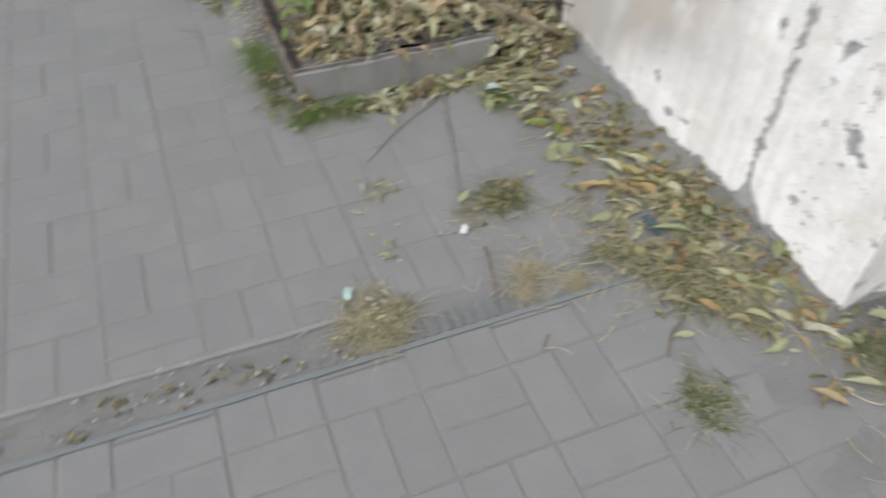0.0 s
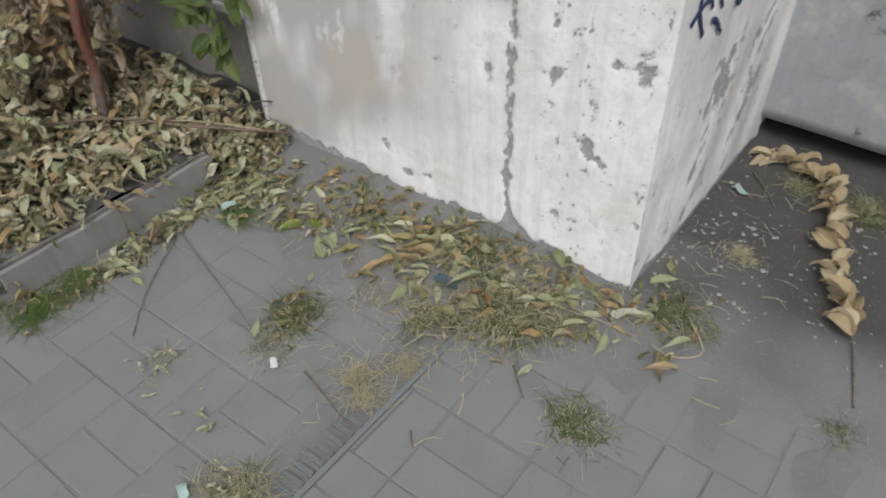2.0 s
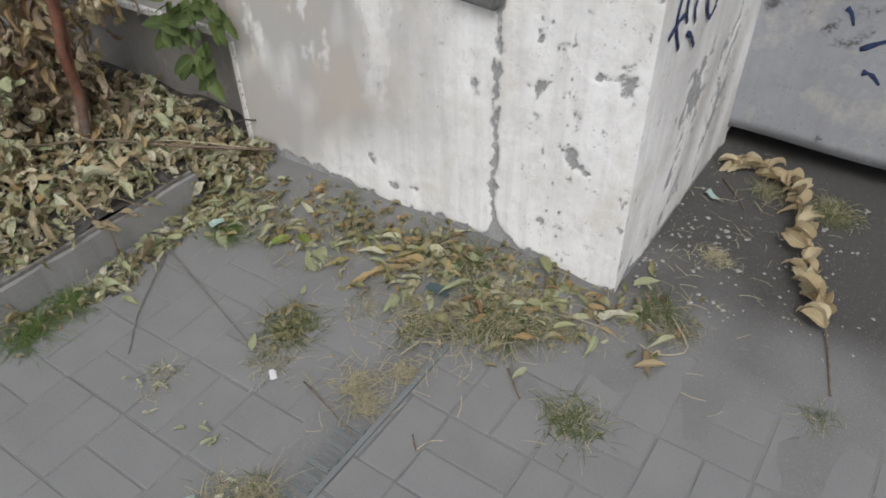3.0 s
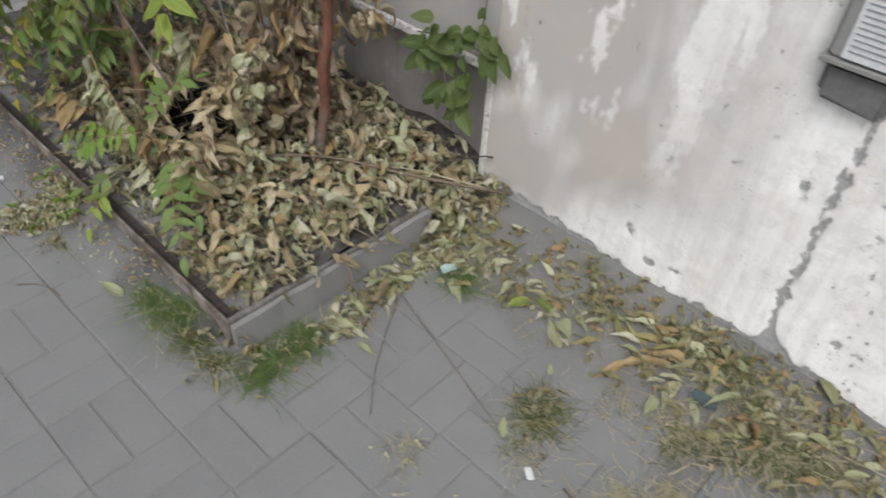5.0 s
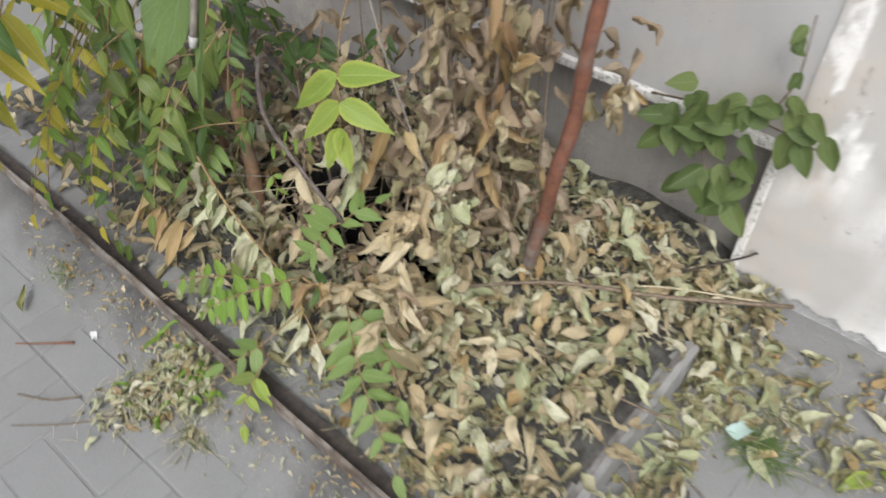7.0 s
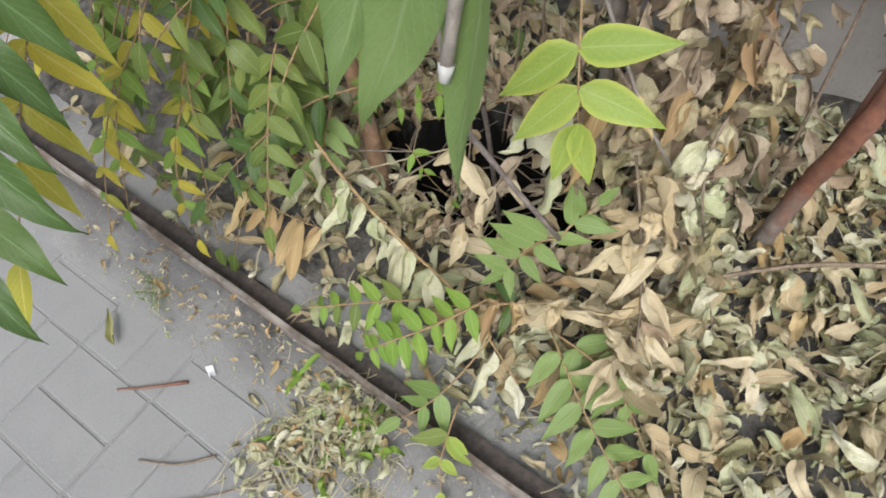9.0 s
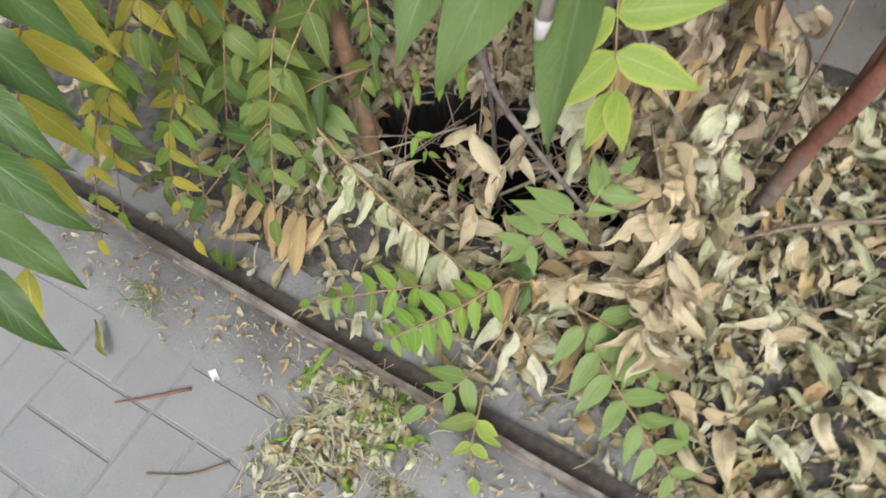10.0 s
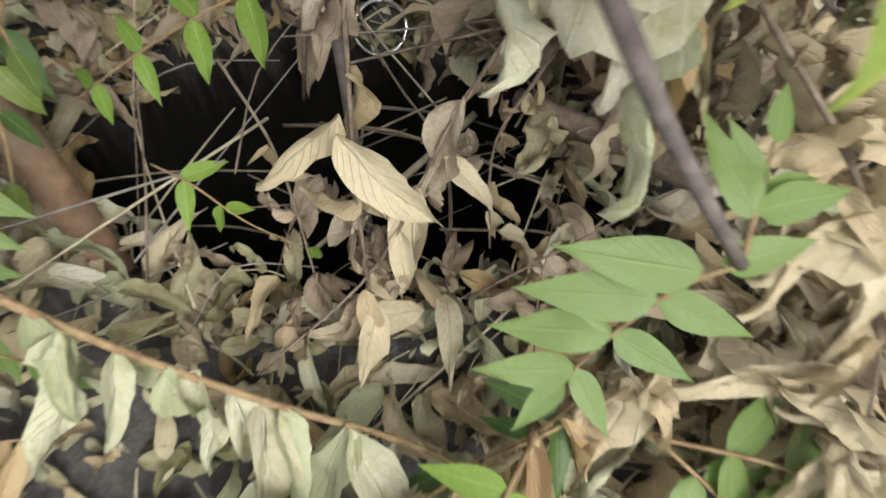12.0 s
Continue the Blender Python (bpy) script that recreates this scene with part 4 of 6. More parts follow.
q = random.Random(15)
for k in range(12):
    b = Vector((q.uniform(0.6, 0.74), q.uniform(3.2, 3.75), q.uniform(0.35, 0.8)))
    e = Vector((q.uniform(0.37, 0.52), b.y + q.uniform(-0.12, 0.15), q.uniform(0.14, 0.42)))
    frond(brown_tree, [b, b.lerp(e, 0.35) + Vector((0, 0, 0.05)), b.lerp(e, 0.7) + Vector((0, 0, 0.04)), e], 4 + k % 2, q.uniform(0.075, 0.1), (P_GREEN, P_FERN + P_GOLD, P_DEEP + P_GREEN)[k % 3], 340 + k, up=FACE, droop=0.45, start=0.25)
for k, (bx, by, bz, tx, ty, tz) in enumerate(((1.08, 3.3, 0.5, 0.92, 3.18, 0.34), (1.2, 3.2, 0.5, 1.05, 3.1, 0.36), (1.1, 3.4, 0.45, 0.95, 3.42, 0.3))):
    frond(grey_tree, [(bx, by, bz), ((bx + tx) / 2, (by + ty) / 2, (bz + tz) / 2 + 0.04), (tx, ty, tz)], 4, 0.085, P_DEEP, 360 + k, up=FACE, droop=0.4)

# compound leaves of the red tree: lime rosette and large limp leaflets from a cut shoot
lime = frond(red_tree, [(0.80, 2.84, 0.86), (0.72, 2.80, 0.82), (0.672, 2.77, 0.735), (0.648, 2.75, 0.655)], 0, 0.1, P_LIME, 31, "bright lime-green leaflets", up=(-0.66, -0.28, 0.7), terminal=False)
for p, d, s in (((0.676, 2.775, 0.745), (0.35, -0.85, 0.2), 0.125), ((0.676, 2.775, 0.745), (-0.35, 0.55, -0.55), 0.13), ((0.662, 2.76, 0.70), (0.2, -0.85, -0.25), 0.12), ((0.662, 2.76, 0.70), (-0.45, 0.45, -0.6), 0.12), ((0.648, 2.75, 0.655), (-0.45, 0.08, -0.7), 0.095), ((0.648, 2.75, 0.655), (-0.25, -0.35, -0.7), 0.095)):
    put_leaf("leaflet", P_LIME[int(s * 1000) % 4], p, d, (-0.66, -0.28, 0.7), s, lime)
shoot = tube("cut_shoot", [(0.60, 2.72, 1.44), (0.51, 2.73, 1.22), (0.435, 2.747, 1.03), (0.406, 2.75, 0.945)], 0.0085, 0.0062, M_GREYBARK, red_tree, "grey cut shoot", n=10)
v, f = tube_data([Vector(p) - red_tree.location for p in ((0.4065, 2.75, 0.947), (0.404, 2.75, 0.939), (0.401, 2.75, 0.932))], 0.0075, 0.0048, 8)
link_mesh("cut_end", v, f, M_CHIP, red_tree, "pale cut wood")
for k, (p, tip, n) in enumerate((
        ((0.455, 2.79, 1.04), (0.351, 2.824, 0.868), (-0.6, -0.2, 0.6)),
        ((0.445, 2.735, 1.03), (0.360, 2.721, 0.845), (-0.66, 0.42, 0.3)),
        ((0.47, 2.865, 1.0), (0.379, 2.877, 0.864), (-0.55, -0.15, 0.6)),
        ((0.48, 2.81, 1.06), (0.43, 2.84, 0.90), (-0.5, -0.3, 0.6)))):
    d = Vector(tip) - Vector(p)
    tube("leaf_stalk", [p, Vector(p) - d * 0.12 + Vector((0.01, 0, 0.01)), (0.48, 2.735, 1.13)], 0.002, 0.0026, M_RACHIS, red_tree, n=6)
    put_leaf("leaf", P_LONG[k], p, d, n, d.length * 1.03, red_tree, label="large limp green leaf")

# low green shoots spilling over the curb
low_shoot = trunk("tree_shoot", [(0.80, 2.98, 0.05), (0.78, 3.0, 0.45), (0.66, 2.97, 0.72), (0.578, 2.89, 0.668), (0.586, 2.829, 0.574), (0.614, 2.742, 0.441)], 0.0050, 0.0040, M_STEM, "low shoot with broad green leaflets over the leaf litter", "shoot", 8, 20)
low_leaf = frond(low_shoot, [(0.614, 2.742, 0.441), (0.607, 2.768, 0.421), (0.592, 2.795, 0.376), (0.576, 2.815, 0.328)], 0, 0.07, P_BROAD, 41, "broad green leaflets on a grey stalk", up=(-0.48, 0.02, 0.87), r=0.0026, terminal=False)
for k, (p, d, s) in enumerate((
        ((0.611, 2.760, 0.432), (0.0, 1.0, 0.08), 0.086), ((0.613, 2.752, 0.438), (0.35, -0.9, 0.12), 0.060), ((0.603, 2.778, 0.409), (-0.05, 1.0, -0.03), 0.085), ((0.603, 2.778, 0.409), (-0.22, -0.95, -0.12), 0.064),
        ((0.592, 2.795, 0.376), (-0.06, 1.0, -0.04), 0.078), ((0.592, 2.795, 0.376), (-0.34, -0.9, -0.2), 0.060), ((0.580, 2.810, 0.340), (-0.12, 1.0, -0.08), 0.068), ((0.580, 2.810, 0.340), (-0.6, -0.45, -0.35), 0.052), ((0.576, 2.815, 0.328), (-0.75, 0.65, -0.4), 0.05))):
    put_leaf("leaflet", P_BROAD[k % 5], p, d, (-0.5, 0.04 * (k % 3), 0.86), s, low_leaf)
frond(low_shoot, [(0.614, 2.742, 0.441), (0.645, 2.735, 0.452), (0.690, 2.722, 0.456)], 2, 0.066, P_BROAD, 42, up=(-0.55, -0.1, 0.7), spread=58, droop=-0.15, start=0.45, r=0.002)
fern_shoot = trunk("tree_shoot", [(0.60, 2.80, 0.08), (0.58, 2.81, 0.2), (0.545, 2.825, 0.27)], 0.004, 0.003, M_RACHIS, "light green feathery shoot over the rusty edge", "shoot", 6, 5)
frond(fern_shoot, [(0.545, 2.825, 0.275), (0.45, 2.87, 0.28), (0.39, 2.93, 0.245), (0.365, 2.97, 0.2)], 8, 0.074, P_FERN, 43, up=(-0.5, -0.25, 0.8), spread=72, droop=0.55, start=0.12)
frond(fern_shoot, [(0.50, 2.94, 0.22), (0.44, 3.0, 0.24), (0.40, 3.07, 0.215), (0.375, 3.14, 0.17)], 5, 0.066, P_FERN + P_GREEN[:2], 44, up=(-0.4, -0.2, 0.85), spread=65, droop=0.4, start=0.15)
frond(fern_shoot, [(0.50, 2.80, 0.21), (0.43, 2.81, 0.19), (0.371, 2.829, 0.165), (0.32, 2.86, 0.145)], 2, 0.085, P_BROAD, 45, up=(-0.3, -0.2, 0.9), spread=55, droop=0.25, start=0.55)
frond(fern_shoot, [(0.40, 2.79, 0.165), (0.35, 2.775, 0.16), (0.30, 2.76, 0.13), (0.27, 2.74, 0.09)], 2, 0.07, P_GREEN + P_LIME, 46, up=(-0.3, -0.2, 0.9), droop=0.4, start=0.4)
curb_shoot = trunk("tree_shoot", [(0.62, 2.76, 0.08), (0.60, 2.74, 0.18), (0.575, 2.72, 0.225)], 0.004, 0.003, M_RACHIS, "arching green compound leaf hanging over the curb", "shoot", 6, 5)
frond(curb_shoot, [(0.575, 2.72, 0.225), (0.50, 2.62, 0.215), (0.44, 2.515, 0.18), (0.385, 2.40, 0.125)], 7, 0.092, P_BROAD, 47, up=(-0.3, -0.2, 0.9), spread=62, droop=0.2, start=0.12)
frond(curb_shoot, [(0.575, 2.72, 0.225), (0.56, 2.63, 0.24), (0.54, 2.56, 0.22), (0.50, 2.49, 0.17)], 4, 0.088, P_BROAD, 48, up=(-0.3, -0.2, 0.9), spread=62, droop=0.25, start=0.2)
frond(curb_shoot, [(0.60, 2.78, 0.22), (0.56, 2.82, 0.24), (0.53, 2.88, 0.22)], 2, 0.075, P_DEEP, 49, up=(-0.3, -0.2, 0.9), droop=0.4)

# creeper on the niche
creeper = trunk("creeper", [(1.36, 2.46, 0.50), (1.34, 2.36, 0.53), (1.335, 2.2, 0.55), (1.34, 2.06, 0.53)], 0.003, 0.002, M_TWIG, "green creeper hanging over the wall niche", "creeper", 6, 10)
tube("stem", [(1.34, 2.32, 0.54), (1.31, 2.29, 0.45), (1.305, 2.25, 0.34), (1.30, 2.23, 0.26)], 0.0025, 0.0015, M_TWIG, creeper)
tube("stem", [(1.34, 2.2, 0.55), (1.335, 2.16, 0.66), (1.34, 2.17, 0.80)], 0.0025, 0.0015, M_TWIG, creeper)
for k in range(54):
    if k < 34:
        u = rng.random()
        p = Vector((1.315 - 0.01 * rng.random(), 2.33 - 0.09 * u + rng.uniform(-0.1, 0.1), 0.60 - 0.26 * u))
    elif k < 47:
        p = Vector((1.32, rng.uniform(2.05, 2.28), 0.55 + rng.uniform(-0.02, 0.07)))
    else:
        p = Vector((1.325, 2.17 + rng.uniform(-0.02, 0.02), rng.uniform(0.62, 0.8)))
    d = (rng.uniform(-0.5, -0.1), rng.uniform(-0.8, 0.8), rng.uniform(-0.9, 0.1))
    put_leaf("leaf", rng.choice(P_ROUND), p, d, (-0.8, rng.uniform(-0.4, 0.2), 0.5), rng.uniform(0.06, 0.1) * (0.6 if k >= 47 else 1), creeper)


# ---- leafy crowns overhead, unseen, added to shade the planter ----
def crown(tree, centre, radii, count, seed, material):
    q = random.Random(seed)
    shapes = [blade(700 + seed + k, q.uniform(0.2, 0.7), q.uniform(0.1, 0.5), q.uniform(0.2, 0.6), width=0.45, nl=6, nw=2) for k in range(6)]
    tpl, pos = [], []
    for k in range(count):
        d = Vector((q.gauss(0, 1), q.gauss(0, 1), q.gauss(0, 1))).normalized() * q.random() ** 0.4
        p = Vector(centre) + Vector([d[i] * radii[i] for i in range(3)]) - tree.location
        a = q.uniform(0, 6.28)
        tpl.append(q.choice(shapes))
        pos.append(along(p, (math.cos(a), math.sin(a), -q.uniform(0.1, 0.9)), (q.uniform(-0.4, 0.4), q.uniform(-0.4, 0.4), 1), q.uniform(0.09, 0.16)))
    ob = scatter_mesh("crown", tpl, pos, material, "", "", "stuff", tree)
    return ob


crown(red_tree, (1.08, 2.45, 2.25), (0.25, 0.3, 0.3), 90, 1, M_GREEN)
crown(brown_tree, (0.86, 3.35, 2.1), (0.30, 0.4, 0.35), 130, 2, M_GREEN)
for k in range(9):
    b = Vector((q.uniform(0.8, 1.1), q.uniform(3.5, 3.8), q.uniform(0.5, 0.9)))
    e = b + Vector((q.uniform(-0.15, 0.1), q.uniform(-0.28, -0.12), -q.uniform(0.15, 0.35)))
    frond(brown_tree, [b, b.lerp(e, 0.5) + Vector((0, 0, 0.05)), e], 4, q.uniform(0.08, 0.1), P_DEEP, 380 + k, up=FACE, droop=0.45, start=0.2)
for k in range(5):
    b = Vector((0.755, 3.215, 0.42 + 0.12 * k))
    e = b + Vector((-q.uniform(0.05, 0.12), -q.uniform(-0.05, 0.12), -q.uniform(0.06, 0.14)))
    frond(brown_tree, [b, b.lerp(e, 0.5) + Vector((0, 0, 0.02)), e], 3, q.uniform(0.05, 0.07), P_DEEP + P_GREEN, 395 + k, up=FACE, droop=0.5, start=0.2)
crown(grey_tree, (1.14, 2.95, 2.2), (0.22, 0.3, 0.3), 80, 3, M_DEEP)


# ---- withered branches: stalks hung with dry leaves ----
def dry_branch(points, count, size, pools, label, seed, r=0.004, start=0.15, spread=0.035, material=None, hang=1.0, lean=None):
    q = random.Random(seed)
    base = empty("dry_branch", points[0], label, "branch", "withered branches")
    tube("stalk", points, r, r * 0.5, material or M_TWIG, base, n=14, sides=6, seed=seed)
    pts = curve_points(points, 40)
    for k in range(count):
        u = start + (1 - start) * (k + q.random()) / count
        i = min(39, int(u * 40))
        p = pts[i] + Vector((q.uniform(-1, 1), q.uniform(-1, 1), q.uniform(-0.5, 0.5))) * spread * q.random()
        a = q.uniform(0, 6.28)
        d = Vector((math.cos(a) * 0.75 - 0.15, math.sin(a) * 0.75, -hang * q.uniform(0.35, 1.5)))
        if lean:
            d = Vector(lean) + Vector((q.uniform(-0.2, 0.2), q.uniform(-0.32, 0.32), q.uniform(-0.2, 0.2)))
        put_leaf("leaf", q.choice(pools), p, d, (-0.6 + q.uniform(-0.5, 0.5), -0.3 + q.uniform(-0.5, 0.5), 0.7), size * q.uniform(0.7, 1.25), base, q.uniform(-0.7, 0.7))
    return base


DRYMIX = P_DRY * 2 + P_UMBER * 2 + P_OCHRE * 2
dry_branch([(1.02, 2.68, 0.1), (1.0, 2.66, 0.5), (1.0, 2.64, 0.9), (1.02, 2.62, 1.5)], 64, 0.1, DRYMIX, "withered branch thick with curled tan leaves", 61, 0.007, spread=0.12)
dry_branch([(0.95, 2.72, 0.12), (0.93, 2.7, 0.45), (0.92, 2.72, 0.8), (0.93, 2.75, 1.2)], 52, 0.1, DRYMIX, "withered branch thick with curled tan leaves", 62, 0.006, spread=0.11)
dry_branch([(1.12, 2.72, 0.1), (1.12, 2.7, 0.5), (1.1, 2.68, 0.95), (1.12, 2.66, 1.5)], 44, 0.1, DRYMIX, "withered branch thick with curled tan leaves", 63, 0.006, spread=0.12)
dry_branch([(0.86, 2.62, 0.55), (0.82, 2.62, 0.52), (0.79, 2.6, 0.44), (0.75, 2.55, 0.34), (0.71, 2.5, 0.26)], 30, 0.085, P_PALE * 2 + P_DRY, "hanging braid of pale withered leaves", 64, 0.003, spread=0.03, hang=1.8)
dry_branch([(0.80, 2.78, 0.62), (0.86, 2.74, 0.48), (0.88, 2.70, 0.36), (0.88, 2.66, 0.22)], 34, 0.095, DRYMIX, "withered branch thick with curled tan leaves", 65, 0.004, spread=0.09)
dry_branch([(0.595, 3.27, 0.40), (0.568, 3.138, 0.325), (0.555, 3.02, 0.262), (0.545, 2.887, 0.205), (0.49, 2.728, 0.14)], 19, 0.112, P_DROOP, "arching stalk with pale drooping leaves", 66, 0.0042, 0.12, 0.012, M_RACHIS, 1.7, (-0.55, -0.12, -0.6))
dry_branch([(0.50, 3.40, 0.235), (0.50, 3.33, 0.215), (0.505, 3.26, 0.21), (0.525, 3.17, 0.21)], 9, 0.098, P_TAB, "row of drooping ochre leaflets above the curb", 67, 0.002, 0.02, 0.003, M_RACHIS, 2.2, (-0.72, -0.1, -0.5))
dry_branch([(0.74, 2.985, 0.62), (0.72, 2.978, 0.45), (0.70, 2.974, 0.37), (0.675, 2.965, 0.29), (0.64, 2.95, 0.22)], 13, 0.085, P_UMBER[:5] + P_HANG, "thin stalk with crumpled tan leaves over the hole", 68, 0.0022, 0.1, 0.012, hang=1.5)
dry_branch([(0.83, 2.86, 0.42), (0.75, 2.91, 0.36), (0.67, 2.955, 0.27), (0.59, 3.04, 0.21)], 11, 0.085, P_UMBER[:5] + P_HANG, "thin stalk with crumpled tan leaves over the hole", 69, 0.002, 0.2, 0.012, hang=1.3)
dry_branch([(0.80, 3.1, 0.34), (0.75, 3.05, 0.3), (0.70, 3.02, 0.25), (0.66, 3.0, 0.2)], 6, 0.065, P_UMBER[:5] + P_HANG, "thin stalk with crumpled tan leaves over the hole", 70, 0.0016, 0.2, 0.01, hang=1.4)
dry_branch([(0.95, 2.80, 0.30), (0.86, 2.84, 0.30), (0.80, 2.87, 0.27), (0.74, 2.86, 0.2)], 12, 0.07, P_UMBER[:5] + P_HANG, "thin stalk with crumpled tan leaves over the hole", 71, 0.0022, 0.1, 0.02, hang=1.3)
dry_branch([(0.98, 3.28, 0.45), (1.0, 3.2, 0.42), (0.99, 3.14, 0.33), (0.98, 3.1, 0.22)], 11, 0.075, P_UMBER * 2 + P_DRY[:5], "withered branch with crumpled tan leaves", 72, 0.004, 0.1, 0.06)
dry_branch([(0.69, 2.64, 0.2), (0.67, 2.63, 0.27), (0.62, 2.60, 0.25), (0.55, 2.58, 0.19)], 32, 0.11, P_FAN * 2 + P_DRY, "fan of dry tan leaflets", 73, 0.003, 0.05, 0.03, hang=0.25)
dry_branch([(0.80, 2.72, 0.46), (0.70, 2.65, 0.42), (0.63, 2.60, 0.34), (0.575, 2.57, 0.25)], 34, 0.092, P_FAN * 2 + P_CREAM * 2 + P_UMBER[:4], "fan of cream and tan dry leaflets", 75, 0.003, 0.08, 0.045, hang=0.45)
dry_branch([(0.49, 2.92, 0.225), (0.541, 2.844, 0.24), (0.58, 2.78, 0.25), (0.64, 2.70, 0.25)], 12, 0.085, P_CREAM * 2 + P_OCHRE, "thin stalk with cream and rust-brown leaflets", 76, 0.0018, 0.02, 0.012, M_RACHIS, 1.0, (-0.55, -0.05, -0.35))
dry_branch([(0.90, 2.74, 0.50), (0.87, 2.76, 0.40), (0.86, 2.78, 0.28), (0.85, 2.80, 0.18)], 16, 0.085, P_CREAM + P_DRY, "withered branch with pale crumpled leaves", 77, 0.003, 0.05, 0.05)
dry_branch([(0.80, 2.87, 0.66), (0.745, 2.83, 0.57), (0.72, 2.80, 0.50)], 4, 0.115, P_PALE + P_CREAM, "bare stalk with a few large curled leaves", 78, 0.0025, 0.5, 0.01, lean=(-0.3, -0.2, -0.5))
dry_branch([(1.2, 2.5, 0.5), (1.16, 2.45, 0.62), (1.1, 2.4, 0.66), (1.04, 2.42, 0.62)], 16, 0.07, P_DRY + P_OCHRE, "dry sprig with ochre leaves beside the niche", 74, 0.002, 0.05, 0.03)


def dry_crown():
    """The rest of the withered foliage behind the nearer branches."""
    q = random.Random(90)
    tpl, pos = [], []
    shapes = [blade(300 + k, q.uniform(0.6, 2.0), q.uniform(0.5, 1.5), q.uniform(0.8, 1.8), width=0.42, twist=q.uniform(-1.2, 1.2)) for k in range(12)]
    for k in range(620):
        c = q.random()
        if c < 0.56:
            p = Vector((q.gauss(1.08, 0.10), q.gauss(2.75, 0.13), q.uniform(0.15, 1.4)))
        elif c < 0.68:
            p = Vector((q.uniform(0.95, 1.38), q.uniform(2.75, 3.5), q.uniform(0.1, 0.7)))
        else:
            p = Vector((q.uniform(0.72, 1.3), q.uniform(3.4, 4.2), q.uniform(0.08, 0.5)))
        if p.x > 1.36 or (p.y > 3.3 and p.z > 0.3) or (p.x > 0.9 and abs(p.y - 3.0) < 0.1 and p.z < 0.5) or (p.x < 0.86 and 2.7 < p.y < 3.35):
            continue
        a = q.uniform(0, 6.28)
        d = Vector((math.cos(a) * 0.8, math.sin(a) * 0.8, -q.uniform(0.2, 1.5)))
        tpl.append(q.choice(shapes))
        pos.append(along(p, d, (-0.5 + q.uniform(-0.6, 0.6), -0.3 + q.uniform(-0.6, 0.6), 0.7), q.uniform(0.07, 0.12), q.uniform(-0.8, 0.8)))
    return scatter_mesh("withered_foliage", tpl, pos, M_UMBER, "mass of withered brown leaves behind the trunks", "foliage")


dry_crown()


# ---- leaf litter inside the planter ----
def litter(count, region, size, material, label, seed, width=0.42, flat=0.55, name="leaf_litter", wave=(0.6, 2.2)):
    q = random.Random(seed)
    shapes = [blade(500 + seed * 13 + k, q.uniform(0.1, 1.5) if wave[1] > 1.1 else q.uniform(0.0, 0.45), q.uniform(0.05, 1.0), q.uniform(*wave), width=width * q.uniform(0.85, 1.25), twist=q.uniform(-0.9, 0.9), nl=13) for k in range(20)]
    tpl, pos = [], []
    while len(pos) < count:
        p = region(q)
        if p is None:
            continue
        a = q.uniform(0, 6.28)
        d = Vector((math.cos(a), math.sin(a), q.uniform(-0.5, 0.35) * flat))
        up = Vector((q.uniform(-1, 1) * flat, q.uniform(-1, 1) * flat, 1))
        tpl.append(q.choice(shapes))
        pos.append(along(p, d, up, q.uniform(*size), q.uniform(-0.4, 0.4)))
    return scatter_mesh(name, tpl, pos, material, label, "leaf litter")


def pit_region(q):
    x, y = q.uniform(0.40, 1.36), q.uniform(2.16, 3.6)
    if x < 0.55 and q.random() < (0.45 if y > 2.5 else 0.2):
        return None
    if y < 2.19 and x < 1.05 and q.random() < 0.35:
        return None
    if in_hole(x, y, -0.005):
        return None
    if y > 3.05 and x > 0.85 and q.random() < 0.25:
        return None
    if y > 3.08 and x < 0.86 and q.random() < 0.3:
        return None
    if y > 2.9 and x < 0.6 and q.random() < 0.4:
        return None
    return Vector((x, y, max(0.06, pit_height(x, y)) + 0.012 + 0.07 * q.random() ** 2 * min(1, max(0.2, (x - 0.4) / 0.3))))


def far_pit_region(q):
    x, y = q.uniform(0.42, 1.4), q.uniform(3.4, 4.3)
    return Vector((x, y, max(0.05, pit_height(x, y)) + 0.01 + 0.05 * q.random()))


litter(330, pit_region, (0.05, 0.12), M_DRY, "dry tan leaves covering the planter soil", 1, 0.33, 0.9)
litter(300, pit_region, (0.06, 0.13), M_PALE, "pale greenish withered leaves on the planter soil", 2, 0.34, 0.9)
litter(280, pit_region, (0.02, 0.06), M_PALE, "pale leaf shreds on the planter soil", 30, 0.3, 0.7)
litter(620, pit_region, (0.03, 0.085), M_OLIVE, "small olive and brown leaf scraps on the planter soil", 3)
litter(45, lambda q: Vector((q.uniform(0.39, 0.49), q.uniform(2.16, 3.9), 0.078 + 0.012 * q.random())), (0.02, 0.07), M_DRY, "dry leaf scraps on the concrete ledge", 6, flat=0.3)
litter(230, pit_region, (0.06, 0.125), M_CREAM, "cream curled leaves on the planter soil", 10, 0.4, 0.9)
litter(60, pit_region, (0.05, 0.11), M_OCHRE, "ochre and rust leaves on the planter soil", 4)
litter(130, far_pit_region, (0.05, 0.09), M_DRY, "dry tan leaves at the back of the planter", 5)


def rim_region(q):
    x, y = q.uniform(0.70, 1.12), q.uniform(2.72, 3.42)
    if not 1.0 < hole_reach(x, y) < 1.4:
        return None
    return Vector((x, y, pit_height(x, y) + 0.0 + 0.07 * q.random()))


litter(90, rim_region, (0.05, 0.1), M_UMBER, "shrivelled brown leaves round the rim of the hole", 31, 0.38, 0.9)
litter(60, rim_region, (0.04, 0.09), M_OCHRE, "rust-brown leaf scraps round the rim of the hole", 32, 0.36, 0.9)


